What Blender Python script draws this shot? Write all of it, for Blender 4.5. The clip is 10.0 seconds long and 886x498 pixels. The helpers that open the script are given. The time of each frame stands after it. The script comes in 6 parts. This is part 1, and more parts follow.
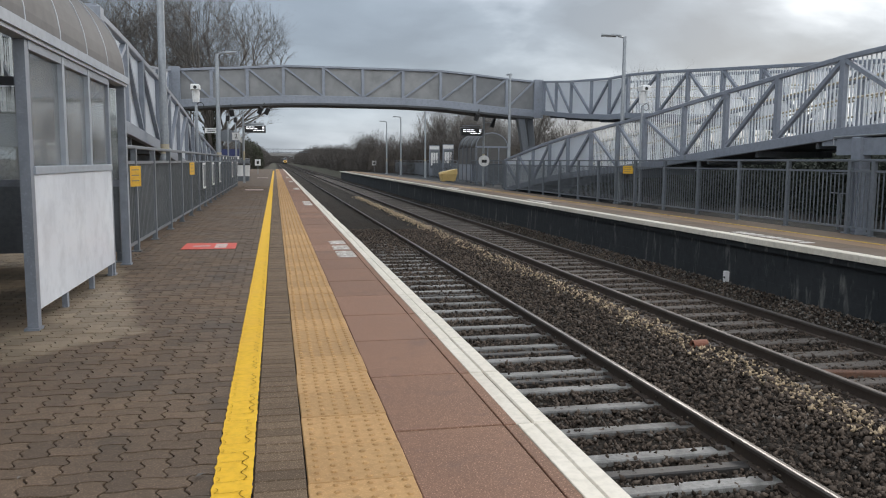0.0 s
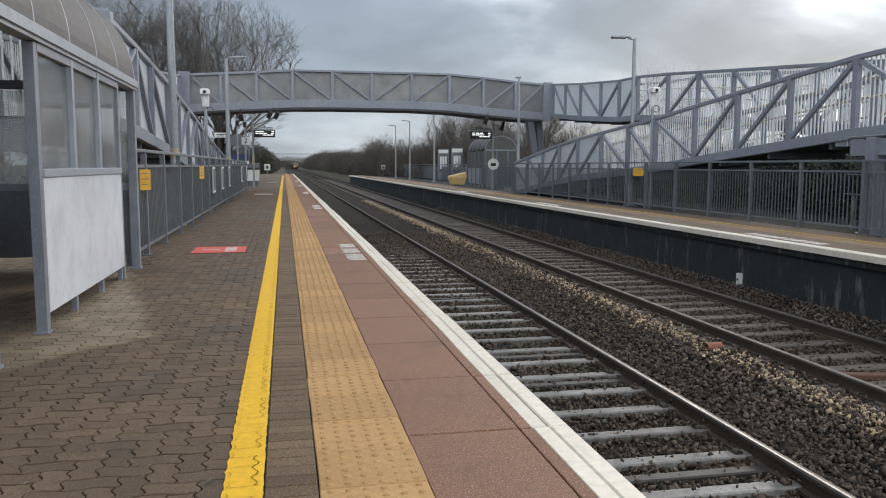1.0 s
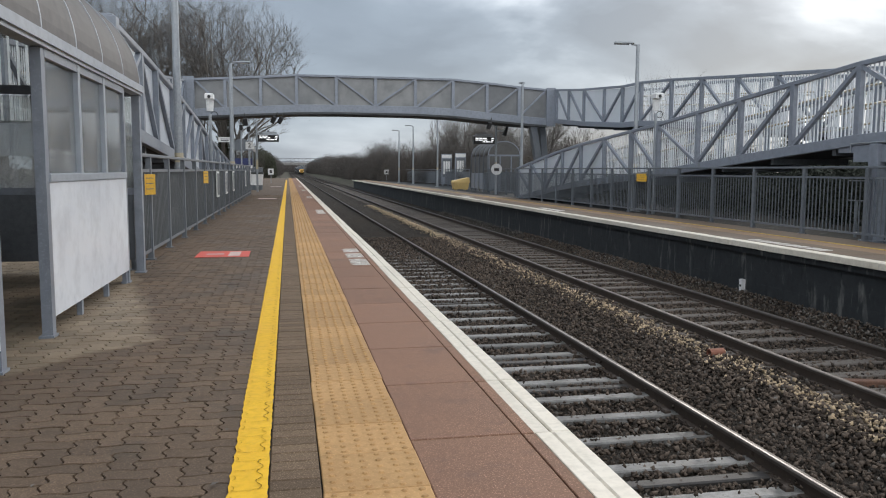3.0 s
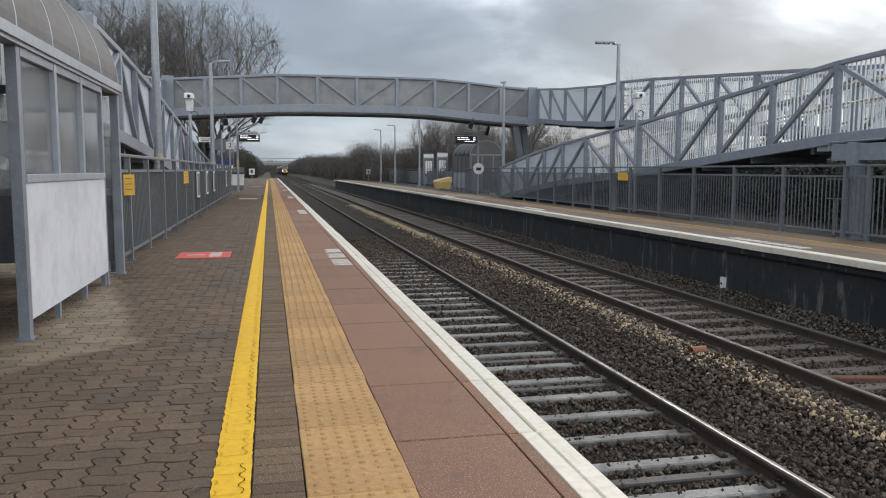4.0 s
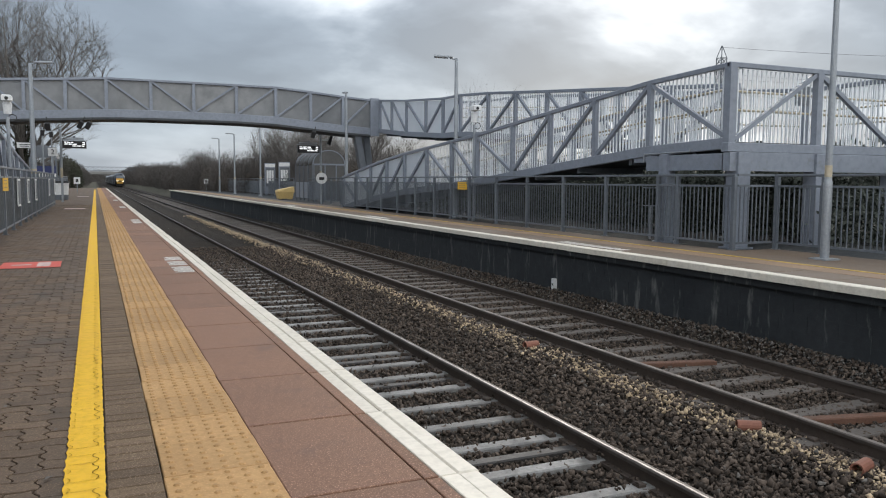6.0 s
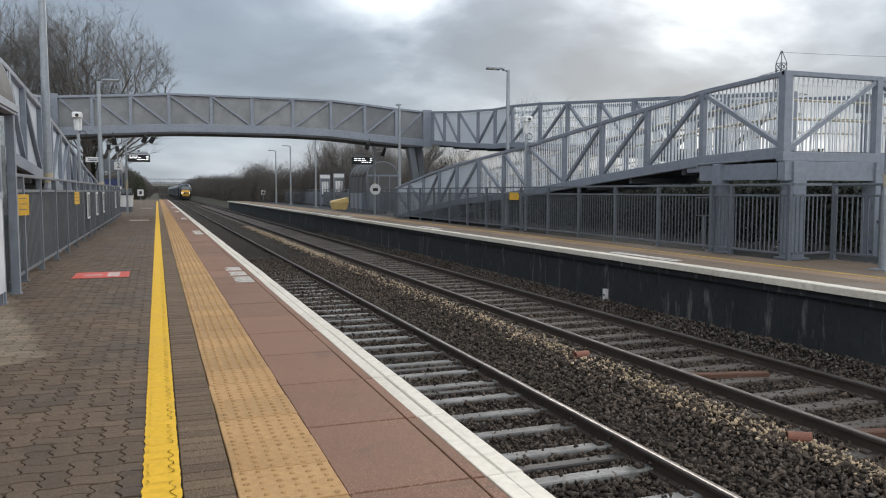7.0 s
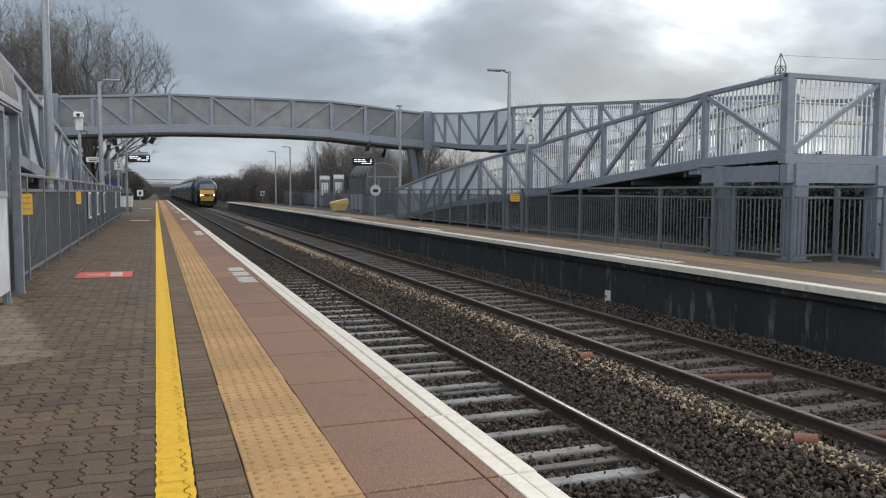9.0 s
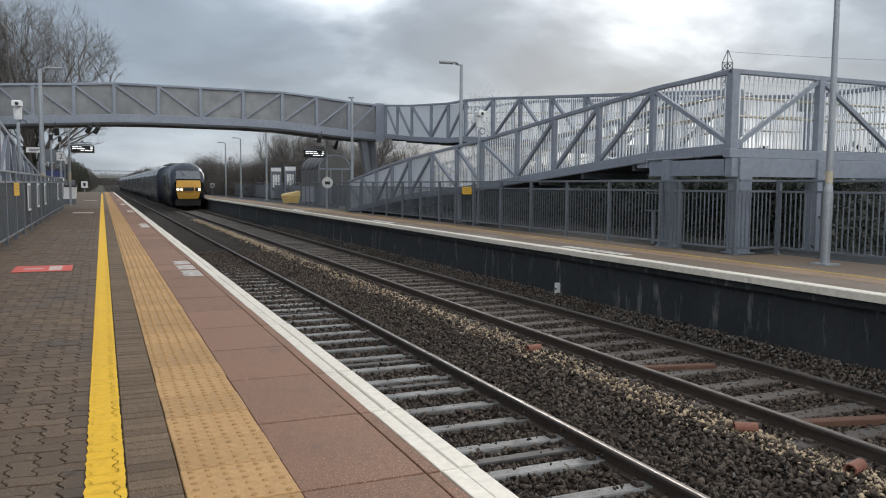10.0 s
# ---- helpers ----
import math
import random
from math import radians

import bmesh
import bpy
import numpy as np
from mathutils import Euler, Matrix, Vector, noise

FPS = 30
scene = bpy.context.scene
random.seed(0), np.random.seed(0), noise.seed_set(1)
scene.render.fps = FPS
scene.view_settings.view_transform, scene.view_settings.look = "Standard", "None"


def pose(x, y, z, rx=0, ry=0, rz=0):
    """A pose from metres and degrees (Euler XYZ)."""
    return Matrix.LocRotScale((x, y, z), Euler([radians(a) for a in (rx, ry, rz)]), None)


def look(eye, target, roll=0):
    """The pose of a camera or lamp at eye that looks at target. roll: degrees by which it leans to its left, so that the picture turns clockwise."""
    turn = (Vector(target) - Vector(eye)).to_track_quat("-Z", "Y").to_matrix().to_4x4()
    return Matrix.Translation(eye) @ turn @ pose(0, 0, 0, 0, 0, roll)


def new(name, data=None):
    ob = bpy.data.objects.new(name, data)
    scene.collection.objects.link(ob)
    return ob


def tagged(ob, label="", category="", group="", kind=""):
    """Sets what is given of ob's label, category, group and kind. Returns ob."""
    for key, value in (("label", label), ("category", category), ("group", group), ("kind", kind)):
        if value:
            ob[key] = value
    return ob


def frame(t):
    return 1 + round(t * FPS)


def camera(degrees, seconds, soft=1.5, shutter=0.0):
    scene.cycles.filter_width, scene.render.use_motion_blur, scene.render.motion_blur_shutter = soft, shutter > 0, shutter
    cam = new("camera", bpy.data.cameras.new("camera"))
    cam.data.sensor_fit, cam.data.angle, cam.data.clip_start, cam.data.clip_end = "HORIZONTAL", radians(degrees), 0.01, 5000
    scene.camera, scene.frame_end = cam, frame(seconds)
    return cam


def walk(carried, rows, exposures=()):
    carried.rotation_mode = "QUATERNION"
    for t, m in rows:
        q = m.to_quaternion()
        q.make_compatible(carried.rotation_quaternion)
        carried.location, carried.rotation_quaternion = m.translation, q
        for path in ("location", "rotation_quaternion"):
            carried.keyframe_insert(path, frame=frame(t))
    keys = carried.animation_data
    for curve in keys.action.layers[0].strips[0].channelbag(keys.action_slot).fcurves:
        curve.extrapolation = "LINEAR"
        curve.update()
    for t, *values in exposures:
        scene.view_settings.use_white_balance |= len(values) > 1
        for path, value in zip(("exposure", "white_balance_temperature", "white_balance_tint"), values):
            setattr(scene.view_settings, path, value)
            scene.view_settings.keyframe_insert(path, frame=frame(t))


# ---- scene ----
cam = camera(59.1, 10.0, soft=1.1)
PATH = [
    (0, (0.001, 0.409, 1.237), (0.418, 2.353, 1.015), 0.4),
    (0.5, (0.001, 0.452, 1.22), (0.411, 2.399, 1.018), 0.1),
    (1, (-0.003, 0.48, 1.212), (0.391, 2.429, 1.0), 0.1),
    (1.5, (-0.007, 0.459, 1.223), (0.383, 2.407, 0.99), 0.3),
    (2, (-0.011, 0.457, 1.218), (0.375, 2.406, 0.99), 0.3),
    (3.5, (-0.01, 0.453, 1.221), (0.379, 2.406, 1.028), 0.3),
    (4, (-0.011, 0.479, 1.219), (0.42, 2.422, 1.018), 0.1),
    (4.5, (0.003, 0.471, 1.218), (0.503, 2.394, 0.995), 0.5),
    (5, (0.003, 0.386, 1.173), (0.547, 2.3, 0.971), 1.1),
    (5.5, (-0.06, 0.324, 1.16), (0.692, 2.167, 0.973), 0.6),
    (5.7, (-0.08, 0.28, 1.157), (0.753, 2.09, 0.982), 0.3),
    (6.8, (-0.162, -0.032, 1.2), (0.523, 1.84, 1.046), 0.2),
    (7, (-0.167, -0.026, 1.199), (0.517, 1.848, 1.051), 0.0),
    (7.5, (-0.2, -0.013, 1.188), (0.482, 1.862, 1.045), -0.1),
    (8, (-0.216, 0.007, 1.184), (0.464, 1.882, 1.043), 0.1),
    (8.5, (-0.223, -0.007, 1.194), (0.458, 1.869, 1.055), 0.4),
    (9, (-0.228, 0.0, 1.189), (0.459, 1.873, 1.045), 0.2),
    (9.5, (-0.194, 0.006, 1.188), (0.533, 1.862, 1.033), 0.1),
    (10, (-0.161, 0.018, 1.189), (0.635, 1.845, 1.027), 0.4),
]
walk(cam, [(t, look(eye, target, roll)) for t, eye, target, roll in PATH], [(0, 0.81), (5.7, 0.81), (7, 0.77), (10, 0.75)])

# ---------------------------------------------------------------- world, sun, exposure
SUN_AZ, SUN_EL = radians(38), radians(22)        # azimuth to the right of the line, elevation
sun_dir = Vector((math.sin(SUN_AZ) * math.cos(SUN_EL), math.cos(SUN_AZ) * math.cos(SUN_EL), math.sin(SUN_EL)))


def make_world():
    w = bpy.data.worlds.new("overcast_sky")
    scene.world = w
    w.use_nodes = True
    nt = w.node_tree
    nt.nodes.clear()
    N, L = nt.nodes.new, nt.links.new
    out, bg = N("ShaderNodeOutputWorld"), N("ShaderNodeBackground")
    sky = N("ShaderNodeTexSky")
    sky.sky_type, sky.sun_disc = "NISHITA", False
    sky.sun_elevation, sky.sun_rotation = SUN_EL, SUN_AZ
    tc = N("ShaderNodeTexCoord")
    sep = N("ShaderNodeSeparateXYZ")
    L(tc.outputs["Generated"], sep.inputs[0])

    def m(op, a, b=None, c=None, clamp=False):
        n = N("ShaderNodeMath")
        n.operation, n.use_clamp = op, clamp
        for i, v in enumerate((a, b, c)):
            if v is None:
                continue
            if isinstance(v, (int, float)):
                n.inputs[i].default_value = v
            else:
                L(v, n.inputs[i])
        return n.outputs[0]

    up = m("ADD", m("MAXIMUM", sep.outputs[2], 0.0), 0.26)
    px, py = m("DIVIDE", sep.outputs[0], up), m("DIVIDE", sep.outputs[1], up)
    comb = N("ShaderNodeCombineXYZ")
    L(px, comb.inputs[0]), L(py, comb.inputs[1])

    def cloud(scale, detail, rough, dist, seed):
        n = N("ShaderNodeTexNoise")
        n.noise_dimensions = "4D"
        n.inputs["W"].default_value = seed
        n.inputs["Scale"].default_value, n.inputs["Detail"].default_value = scale, detail
        n.inputs["Roughness"].default_value, n.inputs["Distortion"].default_value = rough, dist
        L(comb.outputs[0], n.inputs["Vector"])
        return n.outputs[0]

    big, fine = cloud(0.55, 3, 0.45, 0.3, 3.1), cloud(1.7, 6, 0.5, 0.25, 8.4)
    dot = N("ShaderNodeVectorMath")
    dot.operation = "DOT_PRODUCT"
    L(tc.outputs["Generated"], dot.inputs[0])
    dot.inputs[1].default_value = sun_dir
    glow = m("POWER", m("MAXIMUM", dot.outputs["Value"], 0.0), 9.0)
    low = m("SUBTRACT", 1.0, m("DIVIDE", m("MAXIMUM", sep.outputs[2], 0.0), 0.13), clamp=True)
    v = m("ADD", m("MULTIPLY", big, 0.55), m("MULTIPLY", fine, 0.50))
    v = m("ADD", v, m("MULTIPLY", glow, 0.02))
    v = m("ADD", v, m("MULTIPLY", glow, m("MULTIPLY", m("SUBTRACT", fine, 0.47), 1.3)))      # torn bright edges near the sun
    v = m("ADD", v, m("MULTIPLY", low, 0.07))

    def lobe(az, el, sharp):
        n = N("ShaderNodeVectorMath")
        n.operation = "DOT_PRODUCT"
        L(tc.outputs["Generated"], n.inputs[0])
        a, b = radians(az), radians(el)
        n.inputs[1].default_value = (math.sin(a) * math.cos(b), math.cos(a) * math.cos(b), math.sin(b))
        return m("POWER", m("MAXIMUM", n.outputs["Value"], 0.0), sharp)

    # thin cloud where the sun nearly breaks through, torn by the finer cloud; a heavier bank over the line
    torn = m("MULTIPLY_ADD", m("SUBTRACT", fine, 0.5), 3.2, 0.75)
    for az, el, sharp, k in ((18.0, 15.0, 260, 0.32), (37.0, 14.5, 420, 0.24), (42.0, 6.0, 200, 0.08)):
        v = m("ADD", v, m("MULTIPLY", m("MULTIPLY", lobe(az, el, sharp), torn), k))
    v = m("SUBTRACT", v, m("MULTIPLY", lobe(4.0, 10.0, 45), 0.04))
    v = m("SUBTRACT", v, m("MULTIPLY", lobe(47.0, 15.5, 130), 0.11))
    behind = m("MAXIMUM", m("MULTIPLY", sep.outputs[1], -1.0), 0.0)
    v = m("ADD", v, m("MULTIPLY", m("POWER", behind, 0.6), 0.44))      # sky behind, out of view, brightened to light the surfaces facing it
    v = m("ADD", v, m("MULTIPLY", m("SUBTRACT", m("MAXIMUM", sep.outputs[2], 0.3), 0.3), 0.42))   # brighter overhead
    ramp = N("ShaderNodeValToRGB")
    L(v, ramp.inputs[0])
    e = ramp.color_ramp.elements
    e[0].position, e[0].color = 0.42, (0.158, 0.190, 0.232, 1)
    e[1].position, e[1].color = 1.0, (1.10, 1.13, 1.15, 1)
    for p, c in ((0.55, (0.205, 0.245, 0.295, 1)), (0.67, (0.315, 0.362, 0.418, 1)), (0.82, (0.56, 0.61, 0.66, 1))):
        k = e.new(p)
        k.color = c
    mix = N("ShaderNodeMixRGB")
    mix.inputs[0].default_value = 0.93
    dim = N("ShaderNodeMixRGB")
    dim.blend_type = "MULTIPLY"
    dim.inputs[0].default_value = 1.0
    dim.inputs[2].default_value = (0.08, 0.08, 0.08, 1)
    L(sky.outputs[0], dim.inputs[1])
    L(dim.outputs[0], mix.inputs[1])
    L(ramp.outputs[0], mix.inputs[2])
    L(mix.outputs[0], bg.inputs[0])
    bg.inputs[1].default_value = 1.0
    L(bg.outputs[0], out.inputs[0])


make_world()
sun = new("sun", bpy.data.lights.new("sun", "SUN"))
sun.data.energy, sun.data.angle, sun.data.color = 0.8, radians(25), (1.0, 0.93, 0.85)
sun.matrix_world = look(sun_dir * 200, (0, 0, 0))


# ---------------------------------------------------------------- materials
def material(name, c1, c2, rough=0.7, metal=0.0, big=0.8, fine=18.0, bump=0.15, spread=0.12, c3=None, stain=0.0,
             local=False, per_piece=0.0, depth=0.01, rough2=None, emit=None, grain=140.0, spec=0.5, gmix=0.35, streak=False, dust=None):
    """Two scales of colour variation, fine relief, optional stains of colour c3, optional change from piece to piece."""
    mt = bpy.data.materials.new(name)
    mt.use_nodes = True
    nt = mt.node_tree
    N, L = nt.nodes.new, nt.links.new
    b = nt.nodes["Principled BSDF"]
    if local:
        vec = N("ShaderNodeTexCoord").outputs["Object"]
    else:
        vec = N("ShaderNodeNewGeometry").outputs["Position"]

    def noise_of(scale, detail=5, rough_=0.6):
        nonlocal vec
        n = N("ShaderNodeTexNoise")
        n.inputs["Scale"].default_value, n.inputs["Detail"].default_value, n.inputs["Roughness"].default_value = scale, detail, rough_
        L(vec, n.inputs["Vector"])
        return n.outputs[0]

    def rng(sock, a, c, d=0.0, f=1.0):
        n = N("ShaderNodeMapRange")
        n.inputs[1].default_value, n.inputs[2].default_value, n.inputs[3].default_value, n.inputs[4].default_value = a, c, d, f
        L(sock, n.inputs[0])
        return n.outputs[0]

    def mixc(fac, x, y, blend="MIX"):
        n = N("ShaderNodeMixRGB")
        n.blend_type = blend
        for i, v in ((0, fac), (1, x), (2, y)):
            if isinstance(v, (int, float)):
                n.inputs[i].default_value = v
            elif isinstance(v, tuple):
                n.inputs[i].default_value = (*v[:3], 1)
            else:
                L(v, n.inputs[i])
        return n.outputs[0]

    nb, nf = noise_of(big), noise_of(fine)
    col = mixc(rng(nb, 0.5 - spread * 1.6, 0.5 + spread * 1.6), c1, c2)
    dark = tuple(x * 0.72 for x in c1)
    col = mixc(rng(nf, 0.42, 0.72, 0.0, 0.55), col, dark)
    if grain:
        ng = noise_of(grain, 2, 0.7)
        if gmix >= 0.7:      # pale aggregate showing in worn blocks and slabs
            col = mixc(rng(ng, 0.56, 0.66, 0.0, gmix), col, tuple(min(1, x * 1.9 + 0.03) for x in c2))
        else:
            col = mixc(rng(ng, 0.55, 0.75, 0.0, gmix), col, tuple(min(1, x * 1.5 + 0.02) for x in c2))
    if c3:
        if streak:
            mp = N("ShaderNodeMapping")
            mp.inputs["Scale"].default_value = (1.0, 1.8, 0.35)
            L(vec, mp.inputs[0])
            flat, vec = vec, mp.outputs[0]
        ns = noise_of(big * 2.3, 7, 0.7)
        if streak:
            vec = flat
        col = mixc(rng(ns, 0.62 - stain * 0.2, 0.72, 0.0, 0.85), col, c3)
    if dust:
        # dry pale patch in the lee of the shelter, ragged where it meets the damp blocks
        sx = N("ShaderNodeSeparateXYZ")
        L(vec, sx.inputs[0])

        def calc(op, a, c, d=0.0):
            n = N("ShaderNodeMath")
            n.operation = op
            for i, q in enumerate((a, c, d)):
                if isinstance(q, (int, float)):
                    n.inputs[i].default_value = q
                else:
                    L(q, n.inputs[i])
            return n.outputs[0]

        far = calc("MULTIPLY_ADD", sx.outputs[1], -0.207, 0.36)
        close = calc("MULTIPLY_ADD", sx.outputs[1], 0.81, -6.05)
        edge = calc("SUBTRACT", calc("MINIMUM", far, close), sx.outputs[0])
        edge = calc("ADD", edge, calc("MULTIPLY_ADD", noise_of(1.6, 6, 0.7), 0.55, -0.28))
        mu = N("ShaderNodeMath")
        mu.operation = "MULTIPLY"
        L(rng(edge, -0.02, 0.10), mu.inputs[0])
        L(rng(noise_of(2.5, 5, 0.65), 0.30, 0.60, 0.45, 0.85), mu.inputs[1])
        col = mixc(mu.outputs[0], col, dust)
    if per_piece:
        info = N("ShaderNodeObjectInfo").outputs["Random"]
        isl = N("ShaderNodeNewGeometry").outputs["Random Per Island"]
        add = N("ShaderNodeMath")
        add.operation = "ADD"
        L(info, add.inputs[0]), L(isl, add.inputs[1])
        fr = N("ShaderNodeMath")
        fr.operation = "FRACT"
        L(add.outputs[0], fr.inputs[0])
        hsv = N("ShaderNodeHueSaturation")
        L(rng(fr.outputs[0], 0, 1, 1 - per_piece, 1 + per_piece), hsv.inputs["Value"])
        L(col, hsv.inputs["Color"])
        col = hsv.outputs[0]
    L(col, b.inputs["Base Color"])
    L(rng(nb, 0.3, 0.7, rough - 0.06, min(1, (rough2 or rough) + 0.08)), b.inputs["Roughness"])
    b.inputs["Metallic"].default_value = metal
    b.inputs["Specular IOR Level"].default_value = spec
    if bump:
        bn = N("ShaderNodeBump")
        bn.inputs["Strength"].default_value, bn.inputs["Distance"].default_value = bump, depth
        L(nf, bn.inputs["Height"])
        L(bn.outputs[0], b.inputs["Normal"])
    if emit:
        b.inputs["Emission Color"].default_value, b.inputs["Emission Strength"].default_value = (*emit[:3], 1), emit[3]
    return mt


def pane_material(name):
    """Scratched perspex: clear, glossy by its angle, with a thin uneven film of dirt."""
    mt = bpy.data.materials.new(name)
    mt.use_nodes = True
    nt = mt.node_tree
    nt.nodes.clear()
    N, L = nt.nodes.new, nt.links.new
    out, clear, gloss, dirt = N("ShaderNodeOutputMaterial"), N("ShaderNodeBsdfTransparent"), N("ShaderNodeBsdfGlossy"), N("ShaderNodeBsdfDiffuse")
    clear.inputs[0].default_value = (0.74, 0.76, 0.75, 1)
    gloss.inputs["Color"].default_value, gloss.inputs["Roughness"].default_value = (0.95, 0.96, 0.97, 1), 0.05
    dirt.inputs[0].default_value = (0.46, 0.47, 0.48, 1)
    fres = N("ShaderNodeFresnel")
    fres.inputs[0].default_value = 2.1
    a, b = N("ShaderNodeMixShader"), N("ShaderNodeMixShader")
    n, r = N("ShaderNodeTexNoise"), N("ShaderNodeMapRange")
    n.inputs["Scale"].default_value, n.inputs["Detail"].default_value = 2.2, 6
    L(N("ShaderNodeNewGeometry").outputs["Position"], n.inputs["Vector"])
    r.inputs[1].default_value, r.inputs[2].default_value, r.inputs[3].default_value, r.inputs[4].default_value = 0.35, 0.7, 0.10, 0.30
    L(n.outputs[0], r.inputs[0])
    L(fres.outputs[0], a.inputs[0]), L(clear.outputs[0], a.inputs[1]), L(gloss.outputs[0], a.inputs[2])
    L(r.outputs[0], b.inputs[0]), L(a.outputs[0], b.inputs[1]), L(dirt.outputs[0], b.inputs[2])
    L(b.outputs[0], out.inputs[0])
    return mt


def see_through_sheet(name, tint, share):
    """Milky sheet: lets part of the daylight behind it through."""
    mt = bpy.data.materials.new(name)
    mt.use_nodes = True
    nt = mt.node_tree
    N, L = nt.nodes.new, nt.links.new
    body, tr, mix = nt.nodes["Principled BSDF"], N("ShaderNodeBsdfTranslucent"), N("ShaderNodeMixShader")
    n, c = N("ShaderNodeTexNoise"), N("ShaderNodeMixRGB")
    n.inputs["Scale"].default_value, n.inputs["Detail"].default_value = 1.3, 6
    L(N("ShaderNodeNewGeometry").outputs["Position"], n.inputs["Vector"])
    c.inputs[1].default_value, c.inputs[2].default_value = (*tint, 1), (*[q * 0.82 for q in tint], 1)
    L(n.outputs[0], c.inputs[0])
    L(c.outputs[0], body.inputs["Base Color"]), L(c.outputs[0], tr.inputs[0])
    body.inputs["Roughness"].default_value = 0.45
    mix.inputs[0].default_value = share
    L(body.outputs[0], mix.inputs[1]), L(tr.outputs[0], mix.inputs[2])
    L(mix.outputs[0], nt.nodes["Material Output"].inputs[0])
    return mt


